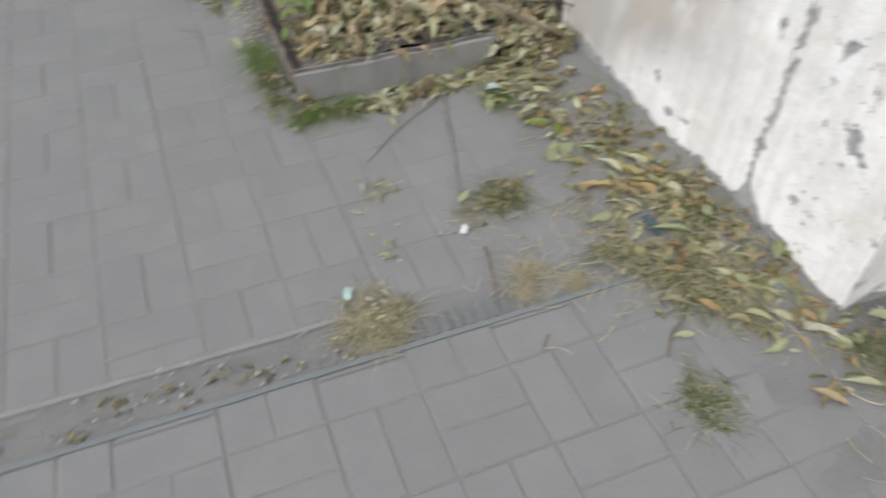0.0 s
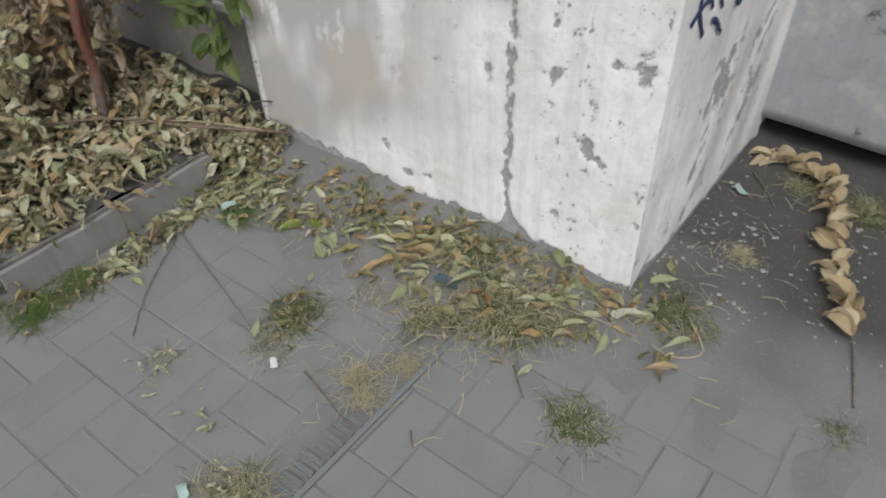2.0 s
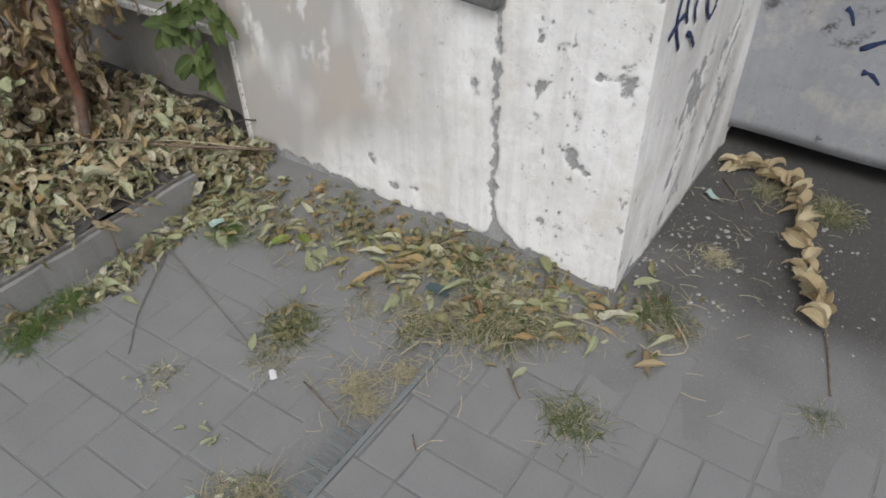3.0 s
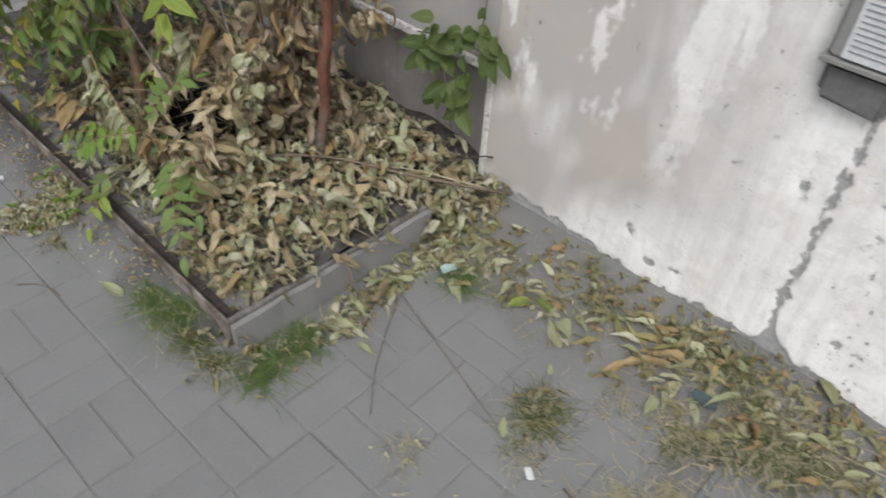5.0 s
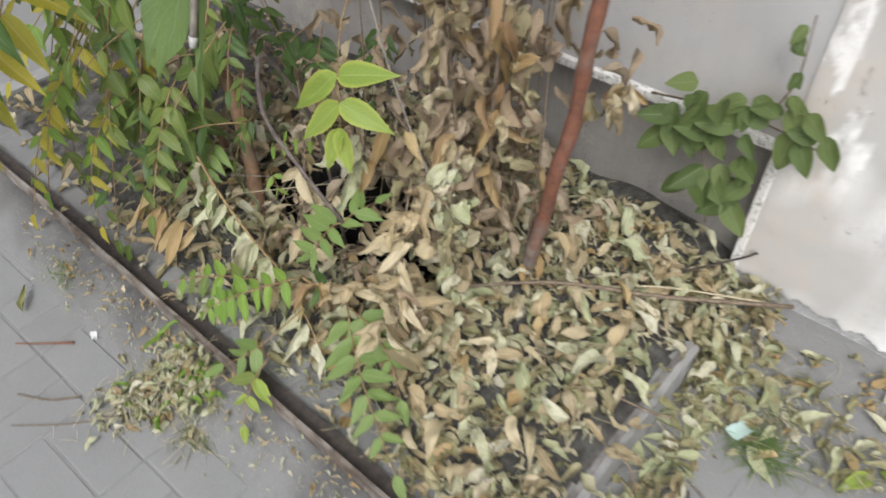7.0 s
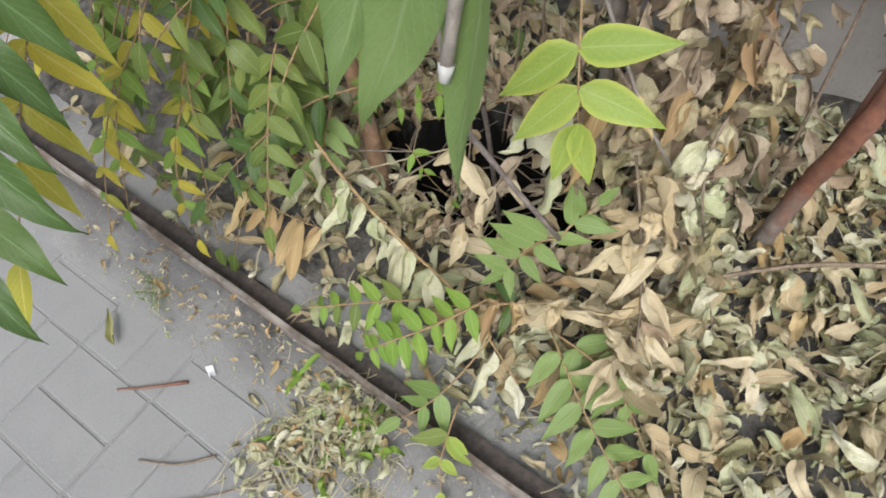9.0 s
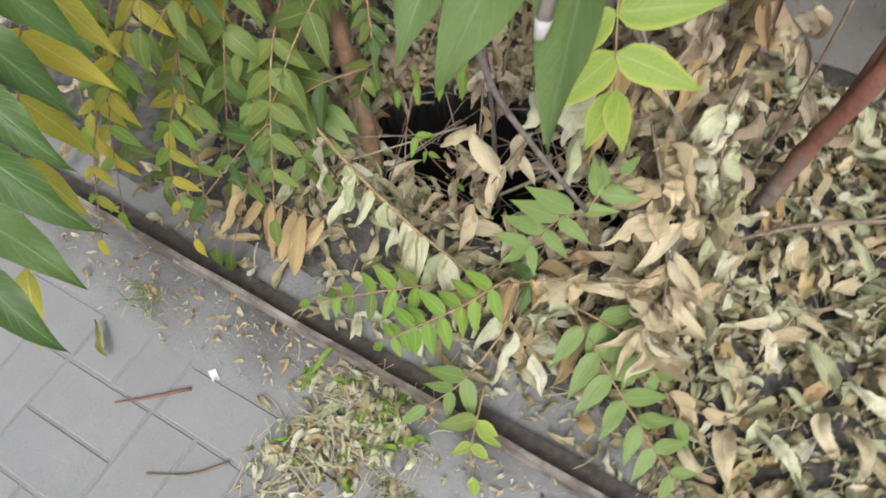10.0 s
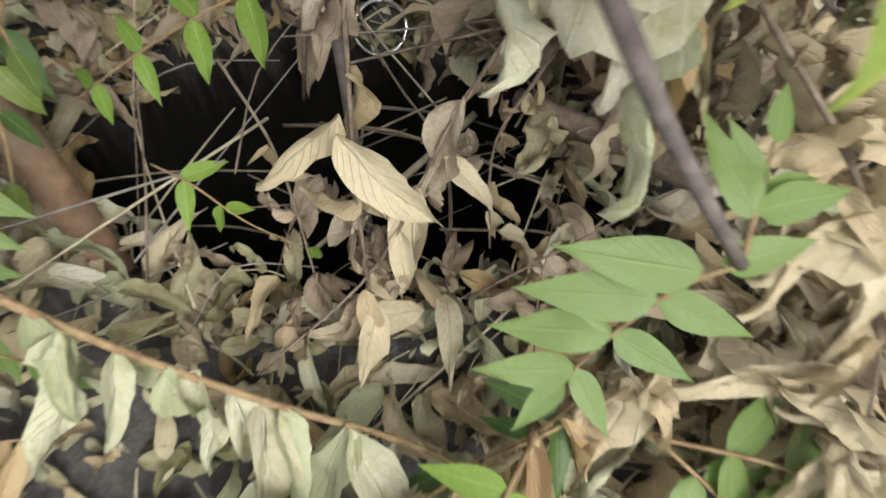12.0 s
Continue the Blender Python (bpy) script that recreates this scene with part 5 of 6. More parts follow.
def gap_region(q):
    """The leaf-filled corner where the curb ends against the wall, and the curb's top."""
    x = q.uniform(0.5, 1.37)
    if x < 1.07:
        if q.random() < 0.94:
            return None
        return Vector((x, q.uniform(2.09, 2.15), KZ + 0.008 + 0.02 * q.random()))
    return Vector((x, q.uniform(2.02, 2.34), 0.055 + 0.05 * q.random()))


litter(120, gap_region, (0.04, 0.12), M_DRY, "dry tan leaves spilling over the end of the curb", 7, 0.38)
litter(90, gap_region, (0.04, 0.11), M_PALE, "pale withered leaves spilling over the end of the curb", 8, 0.38)
litter(120, gap_region, (0.03, 0.07), M_OLIVE, "olive leaf scraps spilling over the end of the curb", 9)


# ---- grass tufts, clippings and fallen leaves on the paving ----
def blade_strip(q, length, lean, width):
    a = q.uniform(0, 6.28)
    side = Vector((-math.sin(a), math.cos(a), 0))
    out = Vector((math.cos(a), math.sin(a), 0))
    verts, uv = [], []
    for i in range(5):
        u = i / 4
        p = out * (lean * length * u ** 1.6) + Vector((0, 0, length * (u - 0.45 * lean * u * u)))
        w = width * (1 - u) + 0.0003
        verts += [p - side * w, p + side * w]
        uv += [(u, 0.15), (u, 0.85)]
    return verts, [(2 * i, 2 * i + 1, 2 * i + 3, 2 * i + 2) for i in range(4)], uv


def grass_tuft(x, y, radius, green, hay, height, seed, label):
    q = random.Random(seed)
    base = empty("grass_tuft", (x, y, lift_near_wall(x, y) - 0.006), label, "grass", "grass tufts on the paving")
    for n, mat, nm in ((green, M_GRASS if hay < 30 else M_SEDGE, "green_growth"), (hay, M_HAY, "dry_growth")):
        if not n:
            continue
        vs, fs, uvs = [], [], []
        for k in range(int(n * (1.5 if hay < 30 else 2.3))):
            v, f, uv = blade_strip(q, height * q.uniform(0.2, 1.0), q.uniform(0.6, 3.2), q.uniform(0.0006, 0.0014))
            o = Vector((q.gauss(0, radius * 0.62), q.gauss(0, radius * 0.62), 0))
            b = len(vs)
            vs += [p + o for p in v]
            fs += [tuple(b + i for i in face) for face in f]
            uvs += uv
        tagged(link_mesh(nm, vs, fs, mat, base, "", uvs), kind="stuff")
    return base


G, H, O = "green grass tuft rooted in the paving joints", "dry yellow grass tuft in the paving joints", "half-dry grass tuft with leaf scraps"
for k, (x, y, r, g, h, z, lab) in enumerate((
        (0.285, 2.36, 0.05, 330, 25, 0.068, G), (0.31, 2.27, 0.04, 220, 25, 0.06, G), (0.36, 2.02, 0.055, 380, 25, 0.068, G), (0.50, 2.01, 0.045, 260, 20, 0.06, G), (0.28, 2.2, 0.05, 120, 40, 0.045, G), (0.30, 2.10, 0.045, 90, 40, 0.04, G),
        (1.0, 1.87, 0.04, 240, 20, 0.06, G), (0.936, 0.60, 0.065, 190, 60, 0.045, O), (0.79, 1.40, 0.06, 300, 60, 0.05, O), (0.66, 1.37, 0.05, 60, 90, 0.035, O),
        (1.13, 0.91, 0.07, 260, 130, 0.06, O), (1.08, 1.02, 0.06, 90, 120, 0.045, O), (1.41, 0.57, 0.055, 300, 60, 0.055, O), (1.36, 0.50, 0.04, 60, 110, 0.04, O), (1.30, 1.12, 0.06, 280, 60, 0.06, O), (1.25, 1.5, 0.045, 100, 40, 0.045, O), (1.33, 1.62, 0.03, 70, 10, 0.05, G), (1.0, 1.12, 0.06, 110, 60, 0.04, O), (1.22, 1.0, 0.06, 150, 70, 0.045, O), (1.28, 1.28, 0.05, 120, 30, 0.045, O), (1.12, 1.9, 0.04, 70, 40, 0.035, O), (1.18, 0.86, 0.05, 110, 60, 0.045, O),
        (0.735, 1.13, 0.04, 0, 110, 0.035, H), (0.70, 1.06, 0.035, 0, 70, 0.03, H), (0.84, 1.04, 0.03, 0, 70, 0.03, H), (0.30, 1.10, 0.07, 70, 260, 0.055, H), (0.48, 1.58, 0.035, 20, 70, 0.03, H), (0.42, 1.53, 0.025, 0, 40, 0.025, H), (0.98, 1.27, 0.05, 40, 120, 0.035, H), (1.75, 0.50, 0.045, 0, 110, 0.035, H),
        (1.27, 0.10, 0.04, 70, 30, 0.04, O), (2.17, 0.25, 0.06, 110, 110, 0.06, O), (2.2, 0.45, 0.05, 60, 90, 0.06, O), (1.05, 1.15, 0.05, 20, 110, 0.04, H), (1.2, 0.78, 0.05, 60, 90, 0.045, O), (0.215, 2.86, 0.05, 40, 60, 0.03, O), (0.275, 3.51, 0.03, 60, 25, 0.03, G))):
    grass_tuft(x, y, r, g, h, z, 200 + k, lab)


def strewn(points, width):
    """Picks places along a polyline of the plan, thinning outward."""
    p = [Vector((*a, 0)) for a in points]

    def pick(q):
        i = q.randrange(len(p) - 1)
        c = p[i].lerp(p[i + 1], q.random())
        x, y = c.x + q.gauss(0, width), c.y + q.gauss(0, width)
        if x > 1.375 and y > 0.7:
            return None
        if (0.34 < x < 1.07 and 2.08 < y < 4) or y > 2.2 and x > 1.0:
            return None
        z = lift_near_wall(x, y)
        return Vector((x, y, z + 0.007 + 0.015 * q.random() ** 2))
    return pick


BAND = [(1.25, 2.13), (1.15, 2.04), (1.12, 1.85), (1.14, 1.6), (1.17, 1.35), (1.2, 1.15), (1.17, 0.95), (1.25, 0.8), (1.4, 0.6)]
SOUTH = [(0.55, 1.99), (0.75, 2.0), (0.95, 2.02), (1.08, 2.05)]
WEST = [(0.12, 3.1), (0.2, 3.0), (0.26, 2.9), (0.28, 2.7), (0.29, 2.5), (0.27, 2.3)]
HEAP = [(0.09, 3.06), (0.18, 3.03), (0.25, 2.99), (0.30, 3.03), (0.25, 2.92), (0.30, 2.90)]
litter(250, strewn(BAND, 0.085), (0.025, 0.08), M_OLIVE, "olive leaf scraps strewn along the foot of the wall", 11, flat=0.28)
litter(62, strewn(BAND, 0.075), (0.045, 0.10), M_PALE, "pale withered leaves strewn along the foot of the wall", 12, flat=0.28, wave=(0.2, 1.0))
litter(46, strewn(BAND, 0.07), (0.05, 0.11), M_SAGE, "sage-green fallen leaves strewn along the foot of the wall", 33, 0.44, 0.22, wave=(0.15, 0.7))
litter(26, strewn(SOUTH, 0.035), (0.05, 0.1), M_SAGE, "sage-green fallen leaves along the planter curb", 34, 0.44, 0.25, wave=(0.15, 0.7))
litter(28, pit_region, (0.06, 0.11), M_SAGE, "sage-green wilted leaves on the planter soil", 35, 0.42, 0.6, wave=(0.3, 1.2))
litter(70, strewn(BAND, 0.07), (0.03, 0.085), M_OCHRE, "ochre leaves strewn along the foot of the wall", 13, 0.34, 0.28)
litter(90, strewn(SOUTH, 0.03), (0.03, 0.07), M_OLIVE, "leaf scraps along the planter curb", 14, flat=0.35)
litter(50, strewn(SOUTH, 0.03), (0.04, 0.075), M_PALE, "pale leaves along the planter curb", 15, flat=0.35)
litter(110, strewn(HEAP, 0.035), (0.025, 0.06), M_PALE, "heap of pale leaf scraps beside the curb", 16, flat=0.5)
litter(90, strewn(HEAP, 0.04), (0.02, 0.05), M_OLIVE, "heap of olive leaf scraps beside the curb", 17, flat=0.5)
litter(24, strewn(HEAP, 0.04), (0.03, 0.06), M_OCHRE, "rust-brown leaves on the heap beside the curb", 18, flat=0.4)
litter(26, strewn(HEAP, 0.045), (0.03, 0.07), M_FERN, "green sprigs and leaflets on the heap beside the curb", 21, 0.3, 0.4)
litter(46, strewn([(0.70, 1.38), (0.79, 1.40), (0.84, 1.44), (0.70, 1.34)], 0.035), (0.015, 0.05), M_OLIVE, "olive leaf scraps caught in the grass tuft", 22, flat=0.4)
litter(40, strewn([(1.0, 0.98), (1.14, 0.93), (1.22, 0.9), (1.08, 1.0)], 0.04), (0.015, 0.045), M_OLIVE, "olive leaf scraps caught in the grass tuft", 23, flat=0.4)
litter(46, strewn([(0.26, 1.10), (0.34, 1.10), (0.46, 1.56), (0.42, 1.54)], 0.035), (0.012, 0.04), M_PALE, "pale leaf scraps caught in the grass tuft", 24, flat=0.4)
litter(40, strewn([(0.28, 2.3), (0.30, 2.1), (0.38, 2.02), (0.52, 2.0)], 0.035), (0.02, 0.06), M_OLIVE, "olive leaf scraps in the grass beside the curb", 25, flat=0.4)
litter(120, strewn(BAND, 0.075), (0.012, 0.04), M_PALE, "pale leaf crumbs strewn along the foot of the wall", 26, flat=0.3)
litter(120, strewn(WEST, 0.03), (0.008, 0.022), M_PALE, "leaf crumbs along the planter edge", 19, flat=0.3)
litter(70, strewn([(0.27, 3.7), (0.25, 3.5), (0.26, 3.3), (0.26, 3.1)], 0.025), (0.008, 0.02), M_PALE, "leaf crumbs along the planter edge", 20, flat=0.3)


litter(70, lambda q: Vector((q.uniform(-0.9, 0.3), q.gauss(1.06, 0.025), -0.012 + 0.006 * q.random())), (0.012, 0.04), M_OLIVE, "brown leaf scraps in the drain channel", 27, flat=0.25)


def clippings(count, region, seed, label, material=None, length=(0.015, 0.06)):
    q = random.Random(seed)
    tpl, pos = [], []
    while len(pos) < count:
        p = region(q)
        if p is None:
            continue
        n = 3
        w = q.uniform(0.0006, 0.0016)
        bend = q.uniform(-0.5, 0.5)
        v, uv = [], []
        for i in range(n + 1):
            u = i / n
            c = Vector((u, bend * u * u, 0.05 * math.sin(3 * u)))
            v += [c + Vector((0, w / 0.05, 0.004)), c - Vector((0, w / 0.05, 0))]
            uv += [(u, 0.15), (u, 0.85)]
        tpl.append((v, [(2 * i, 2 * i + 1, 2 * i + 3, 2 * i + 2) for i in range(n)], uv))
        a = q.uniform(0, 6.28)
        pos.append(along(p, (math.cos(a), math.sin(a), q.uniform(-0.1, 0.25)), (0, 0, 1), q.uniform(*length)))
    return scatter_mesh("clippings", tpl, pos, material or M_HAY, label, "clippings")


clippings(480, strewn(BAND, 0.085), 31, "dry grass clippings along the wall")
clippings(380, strewn(BAND, 0.07), 37, "olive grass clippings along the wall", M_OLIVE)
clippings(260, strewn(HEAP, 0.045), 32, "dry grass clippings heaped beside the curb")
clippings(160, strewn(SOUTH, 0.035), 33, "dry grass clippings along the curb")
clippings(140, strewn([(0.68, 1.2), (0.75, 1.08), (0.9, 1.0), (1.05, 0.9)], 0.06), 34, "dry grass clippings over the drain")
clippings(120, strewn([(1.3, 0.5), (1.6, 0.5), (1.9, 0.5), (2.2, 0.4)], 0.12), 35, "dry grass clippings on the screed")
STRIP = [(0.29, 3.75), (0.28, 3.5), (0.29, 3.3), (0.30, 3.1), (0.30, 2.8), (0.30, 2.5), (0.29, 2.3)]
clippings(110, strewn(STRIP, 0.03), 38, "dry straw crumbs on the dirt beside the curb", None, (0.006, 0.024))
clippings(60, strewn(STRIP, 0.05), 39, "olive grass crumbs on the dirt beside the curb", M_OLIVE, (0.006, 0.024))
litter(130, strewn(STRIP, 0.03), (0.008, 0.03), M_CREAM, "cream leaf crumbs on the dirt beside the curb", 28, flat=0.4)
litter(40, strewn(STRIP, 0.035), (0.015, 0.045), M_OCHRE, "rust-brown leaf scraps on the dirt beside the curb", 29, flat=0.4)
clippings(260, strewn([(1.0, 1.1), (1.1, 0.95), (1.2, 0.88), (0.98, 1.22)], 0.07), 40, "tan dry grass mat at the foot of the wall")
NEAR_FOOT = [(1.27, 1.75), (1.29, 1.5), (1.30, 1.25), (1.31, 1.05), (1.31, 0.85)]
litter(85, strewn(NEAR_FOOT, 0.04), (0.025, 0.075), M_OLIVE, "olive leaf scraps against the foot of the wall", 30, flat=0.35)
litter(36, strewn(NEAR_FOOT, 0.04), (0.02, 0.06), M_OCHRE, "rust-brown leaf scraps against the foot of the wall", 31, flat=0.35)
clippings(240, strewn(NEAR_FOOT, 0.045), 47, "dry grass clippings against the foot of the wall", None, (0.008, 0.04))
clippings(220, strewn([(0.64, 1.36), (0.72, 1.36), (0.82, 1.42), (0.96, 1.2), (1.05, 1.0)], 0.055), 48, "dry straw crumbs round the grass tufts", None, (0.006, 0.03))
litter(40, strewn([(0.9, 1.25), (1.02, 1.1), (1.12, 0.98), (1.2, 0.85)], 0.06), (0.01, 0.035), M_CREAM, "cream leaf crumbs at the foot of the wall", 32, flat=0.35)
litter(700, pit_region, (0.012, 0.04), M_HAY, "straw-coloured leaf mulch on the planter soil", 36, 0.4, 0.5)
clippings(900, pit_region, 36, "dry stalk fragments on the planter soil")


def chips(count, region, size, material, label, seed):
    q = random.Random(seed)
    v0 = [Vector((x, y, z)) for z in (0, 0.5) for x, y in ((-0.5, -0.4), (0.45, -0.5), (0.55, 0.35), (-0.3, 0.5))]
    faces = [(0, 3, 2, 1), (4, 5, 6, 7), (0, 1, 5, 4), (1, 2, 6, 5), (2, 3, 7, 6), (3, 0, 4, 7)]
    tpl, pos = [], []
    while len(pos) < count:
        p = region(q)
        if p is None:
            continue
        v = [c * q.uniform(0.7, 1.2) for c in v0]
        tpl.append((v, faces, [(0.3, 0.3)] * 8))
        s = q.uniform(*size)
        pos.append(Matrix.Translation((p.x, p.y, lift_near_wall(p.x, p.y) - 0.003)) @ Matrix.Rotation(q.uniform(0, 6.28), 4, "Z") @ Matrix.Diagonal((s, s * q.uniform(0.5, 1), s * q.uniform(0.2, 0.6), 1)))
    return scatter_mesh("plaster_chips", tpl, pos, material, label, "chips")


def span(x0, x1, y0, y1):
    return lambda q: Vector((q.uniform(x0, x1), q.uniform(y0, y1), 0))


chips(230, span(1.45, 2.3, 0.05, 0.69), (0.002, 0.014), M_CHIP, "pale plaster chips scattered on the screed", 41)
chips(60, span(1.45, 2.1, 0.42, 0.69), (0.004, 0.02), M_CHIP, "pale plaster flakes under the wall", 46)
chips(130, strewn(BAND, 0.09), (0.003, 0.011), M_CHIP, "pale plaster chips along the wall", 42)
chips(260, span(-0.5, 1.1, 0.3, 2.0), (0.002, 0.006), M_CHIP, "pale crumbs on the paving", 43)
chips(90, strewn([(0.24, 3.7), (0.24, 3.4), (0.25, 3.1), (0.26, 2.8), (0.26, 2.5)], 0.035), (0.002, 0.006), M_CHIP, "pale crumbs along the planter edge", 44)
chips(70, span(-0.5, 0.3, 0.99, 1.14), (0.003, 0.012), M_CHIP, "pale crumbs in the drain", 45)

# single fallen leaves
P_STRAP = leaf_pool("leaf", 5, leaf_material("olive_yellow_leaf", [(0.31, 0.285, 0.12), (0.37, 0.31, 0.14), (0.26, 0.265, 0.11)], (0.45, 0.4, 0.18), 0.6, 0.25), width=0.34, curl=(-0.9, 0.6), fold=(0.6, 1.2), wave=(0.4, 1.0), twist=(-0.5, 0.5), nl=9)
for k, (x, y, ang, size, pool, lab) in enumerate((
        (1.00, 1.50, 55, 0.115, P_FLAT, "broad pale green fallen leaf on the paving"), (0.90, 1.46, 30, 0.05, P_FLAT, "small pale fallen leaf on the paving"),
        (0.66, 1.42, 40, 0.07, P_FLAT, "pale green fallen leaf on the grass tuft"), (1.08, 1.67, 150, 0.09, P_LIME, "yellow-green fallen leaf by the wall"), (1.06, 1.70, 44, 0.1, P_OCHRE, "ochre fallen leaf by the wall"), (1.10, 1.66, 260, 0.085, P_LIME, "yellow-green fallen leaf by the wall"),
        (1.12, 1.29, 130, 0.11, P_OCHRE, "ochre fallen leaf by the wall"), (1.15, 1.24, 100, 0.11, P_OCHRE, "ochre fallen leaf by the wall"), (1.19, 1.22, 110, 0.12, P_OCHRE, "ochre fallen leaf by the wall"), (1.08, 1.34, 160, 0.1, P_OCHRE, "ochre fallen leaf by the wall"), (1.22, 1.3, 60, 0.1, P_OCHRE, "ochre fallen leaf by the wall"), (1.16, 1.1, 140, 0.1, P_FLAT, "pale fallen leaf by the wall"), (1.05, 1.22, 190, 0.09, P_FLAT, "pale fallen leaf by the wall"),
        (1.25, 1.35, 95, 0.1, P_STRAP, "long olive-yellow fallen leaf by the wall"), (1.21, 1.30, 120, 0.11, P_STRAP, "long olive-yellow fallen leaf by the wall"), (1.17, 1.33, 80, 0.1, P_STRAP, "long olive-yellow fallen leaf by the wall"), (1.24, 1.24, 140, 0.12, P_STRAP, "long olive-yellow fallen leaf by the wall"), (1.14, 1.38, 60, 0.11, P_STRAP, "long olive-yellow fallen leaf by the wall"), (1.2, 1.18, 20, 0.1, P_STRAP, "long olive-yellow fallen leaf by the wall"), (1.1, 1.44, 150, 0.09, P_STRAP, "long olive-yellow fallen leaf by the wall"), (0.68, 1.95, 200, 0.09, P_DRY, "tan fallen leaf beside the curb"), (0.62, 1.97, 60, 0.09, P_PALE, "pale fallen leaf beside the curb"), (0.74, 1.96, 20, 0.1, P_DRY, "tan fallen leaf beside the curb"), (0.60, 1.90, 280, 0.07, P_FLAT, "pale fallen leaf beside the curb"),
        (0.22, 2.48, 100, 0.11, P_FLAT, "pale green fallen leaf on the paving"), (0.26, 2.28, 45, 0.09, P_PALE, "cream fallen leaf on the paving"), (0.34, 2.06, 10, 0.07, P_OCHRE, "rust-brown fallen leaf beside the curb"),
        (1.02, 1.96, 300, 0.09, P_OCHRE, "rust-brown fallen leaf beside the wall"), (1.08, 1.92, 80, 0.09, P_FLAT, "pale fallen leaf beside the wall"), (1.0, 1.84, 120, 0.08, P_OCHRE, "ochre fallen leaf beside the wall"), (1.20, 1.95, 20, 0.12, P_FLAT, "pale fallen leaf beside the wall"), (0.98, 1.90, 240, 0.1, P_FLAT, "pale fallen leaf beside the wall"),
        (0.122, 3.50, 60, 0.095, P_STRAP, "curled pale fallen leaf on the paving"), (0.19, 3.06, 60, 0.06, P_OCHRE, "rust-brown fallen leaf on the heap"), (0.52, 2.19, 70, 0.11, P_PALE, "cream curled fallen leaf in the planter"), (0.50, 2.26, 160, 0.09, P_PALE, "yellowish fallen leaf in the planter"), (0.47, 2.24, 200, 0.08, P_OCHRE, "rust-brown fallen leaf in the planter"),
        (0.643, 2.676, 300, 0.12, P_CREAM, "cream curled dry leaf on the litter"), (0.60, 2.62, 250, 0.13, P_CREAM, "cream curled dry leaf on the litter"), (0.57, 2.70, 200, 0.11, P_CREAM, "cream curled dry leaf on the litter"), (0.66, 2.57, 120, 0.12, P_CREAM, "cream curled dry leaf on the litter"), (0.72, 2.66, 330, 0.12, P_CREAM, "cream curled dry leaf on the litter"), (0.55, 2.52, 260, 0.11, P_CREAM, "cream curled dry leaf on the litter"),
        (0.60, 2.79, 230, 0.12, P_PALE, "pale greenish dry leaf on the litter"), (0.63, 2.75, 150, 0.13, P_CREAM, "cream curled dry leaf on the litter"), (0.57, 2.83, 20, 0.11, P_CREAM, "cream curled dry leaf on the litter"), (0.65, 2.82, 280, 0.12, P_OCHRE, "ochre dry leaf on the litter"), (0.54, 2.77, 310, 0.11, P_PALE, "pale greenish dry leaf on the litter"), (0.60, 2.72, 60, 0.12, P_CREAM, "cream curled dry leaf on the litter"),
        (1.24, 0.54, 215, 0.1, P_FAN, "cream curled fallen leaf on the screed"), (1.26, 0.50, 170, 0.09, P_FAN, "cream curled fallen leaf on the screed"), (1.22, 0.47, 130, 0.1, P_FAN, "cream curled fallen leaf on the screed"),
        (1.38, 0.60, 120, 0.08, P_PALE, "pale fallen leaf at the wall corner"), (1.45, 0.55, 60, 0.07, P_DRY, "tan fallen leaf at the wall corner"))):
    zz = lift_near_wall(x, y) + 0.012
    if x > 0.4 and y > 2.14:
        zz = pit_height(x, y) + 0.05
    a = radians(ang)
    ob = put_leaf("fallen_leaf", pool[(k * 3) % len(pool)], (x, y, zz), (math.cos(a), math.sin(a), 0.05), (0.1, -0.1, 1), size)
    tagged(ob, lab, "leaf", "single fallen leaves")

# dry compound leaf lying on the screed, its leaflets curled to cups
vine = empty("dry_frond", (1.36, 0.09, 0.0), "dried compound leaf with curled cream leaflets on the screed", "dry leaf")
vpts = [(1.36, 0.09, 0.004), (1.58, 0.15, 0.01), (1.75, 0.23, 0.03), (2.0, 0.32, 0.035), (2.2, 0.4, 0.03), (2.29, 0.53, 0.02), (2.24, 0.65, 0.01)]
tube("stalk", vpts, 0.0028, 0.002, M_TWIG, vine, n=24, sides=6)
P_CUP = leaf_pool("leaflet", 9, M_CREAM, width=0.66, shape=0.75, curl=(0.9, 2.2), fold=(0.5, 1.3), wave=(0.4, 1.1), twist=(-0.6, 0.6), nl=12, nw=6, point=0.85)
vp = curve_points(vpts, 40)
for k in range(62):
    i = 7 + int(k * 0.51)
    d = (vp[i + 1] - vp[i - 1]).normalized()
    s = Vector((-d.y, d.x, 0))
    sg = rng.choice((-1, 1))
    put_leaf("leaflet", rng.choice(P_CUP), vp[i] - s * sg * rng.uniform(-0.004, 0.02) + Vector((0, 0, rng.uniform(0.0, 0.014))), s * sg * rng.uniform(0.2, 1.0) + d * rng.uniform(0.2, 1.2) + Vector((0, 0, rng.uniform(0.0, 0.5))), d * rng.uniform(-0.4, 0.6) + s * rng.uniform(-0.6, 0.6) + Vector((0, 0, 1)), rng.uniform(0.06, 0.1), vine, rng.uniform(-0.8, 0.8))


# ---- sticks and small litter ----
def stick(points, r, material, label, r1=None, name="twig", n=10):
    base = empty(name, points[0], label, "twig", "loose twigs")
    tube("wood", points, r, r1 or r * 0.6, material, base, n=n, sides=6, wobble=0.12, seed=int(points[0][0] * 1000))
    return base


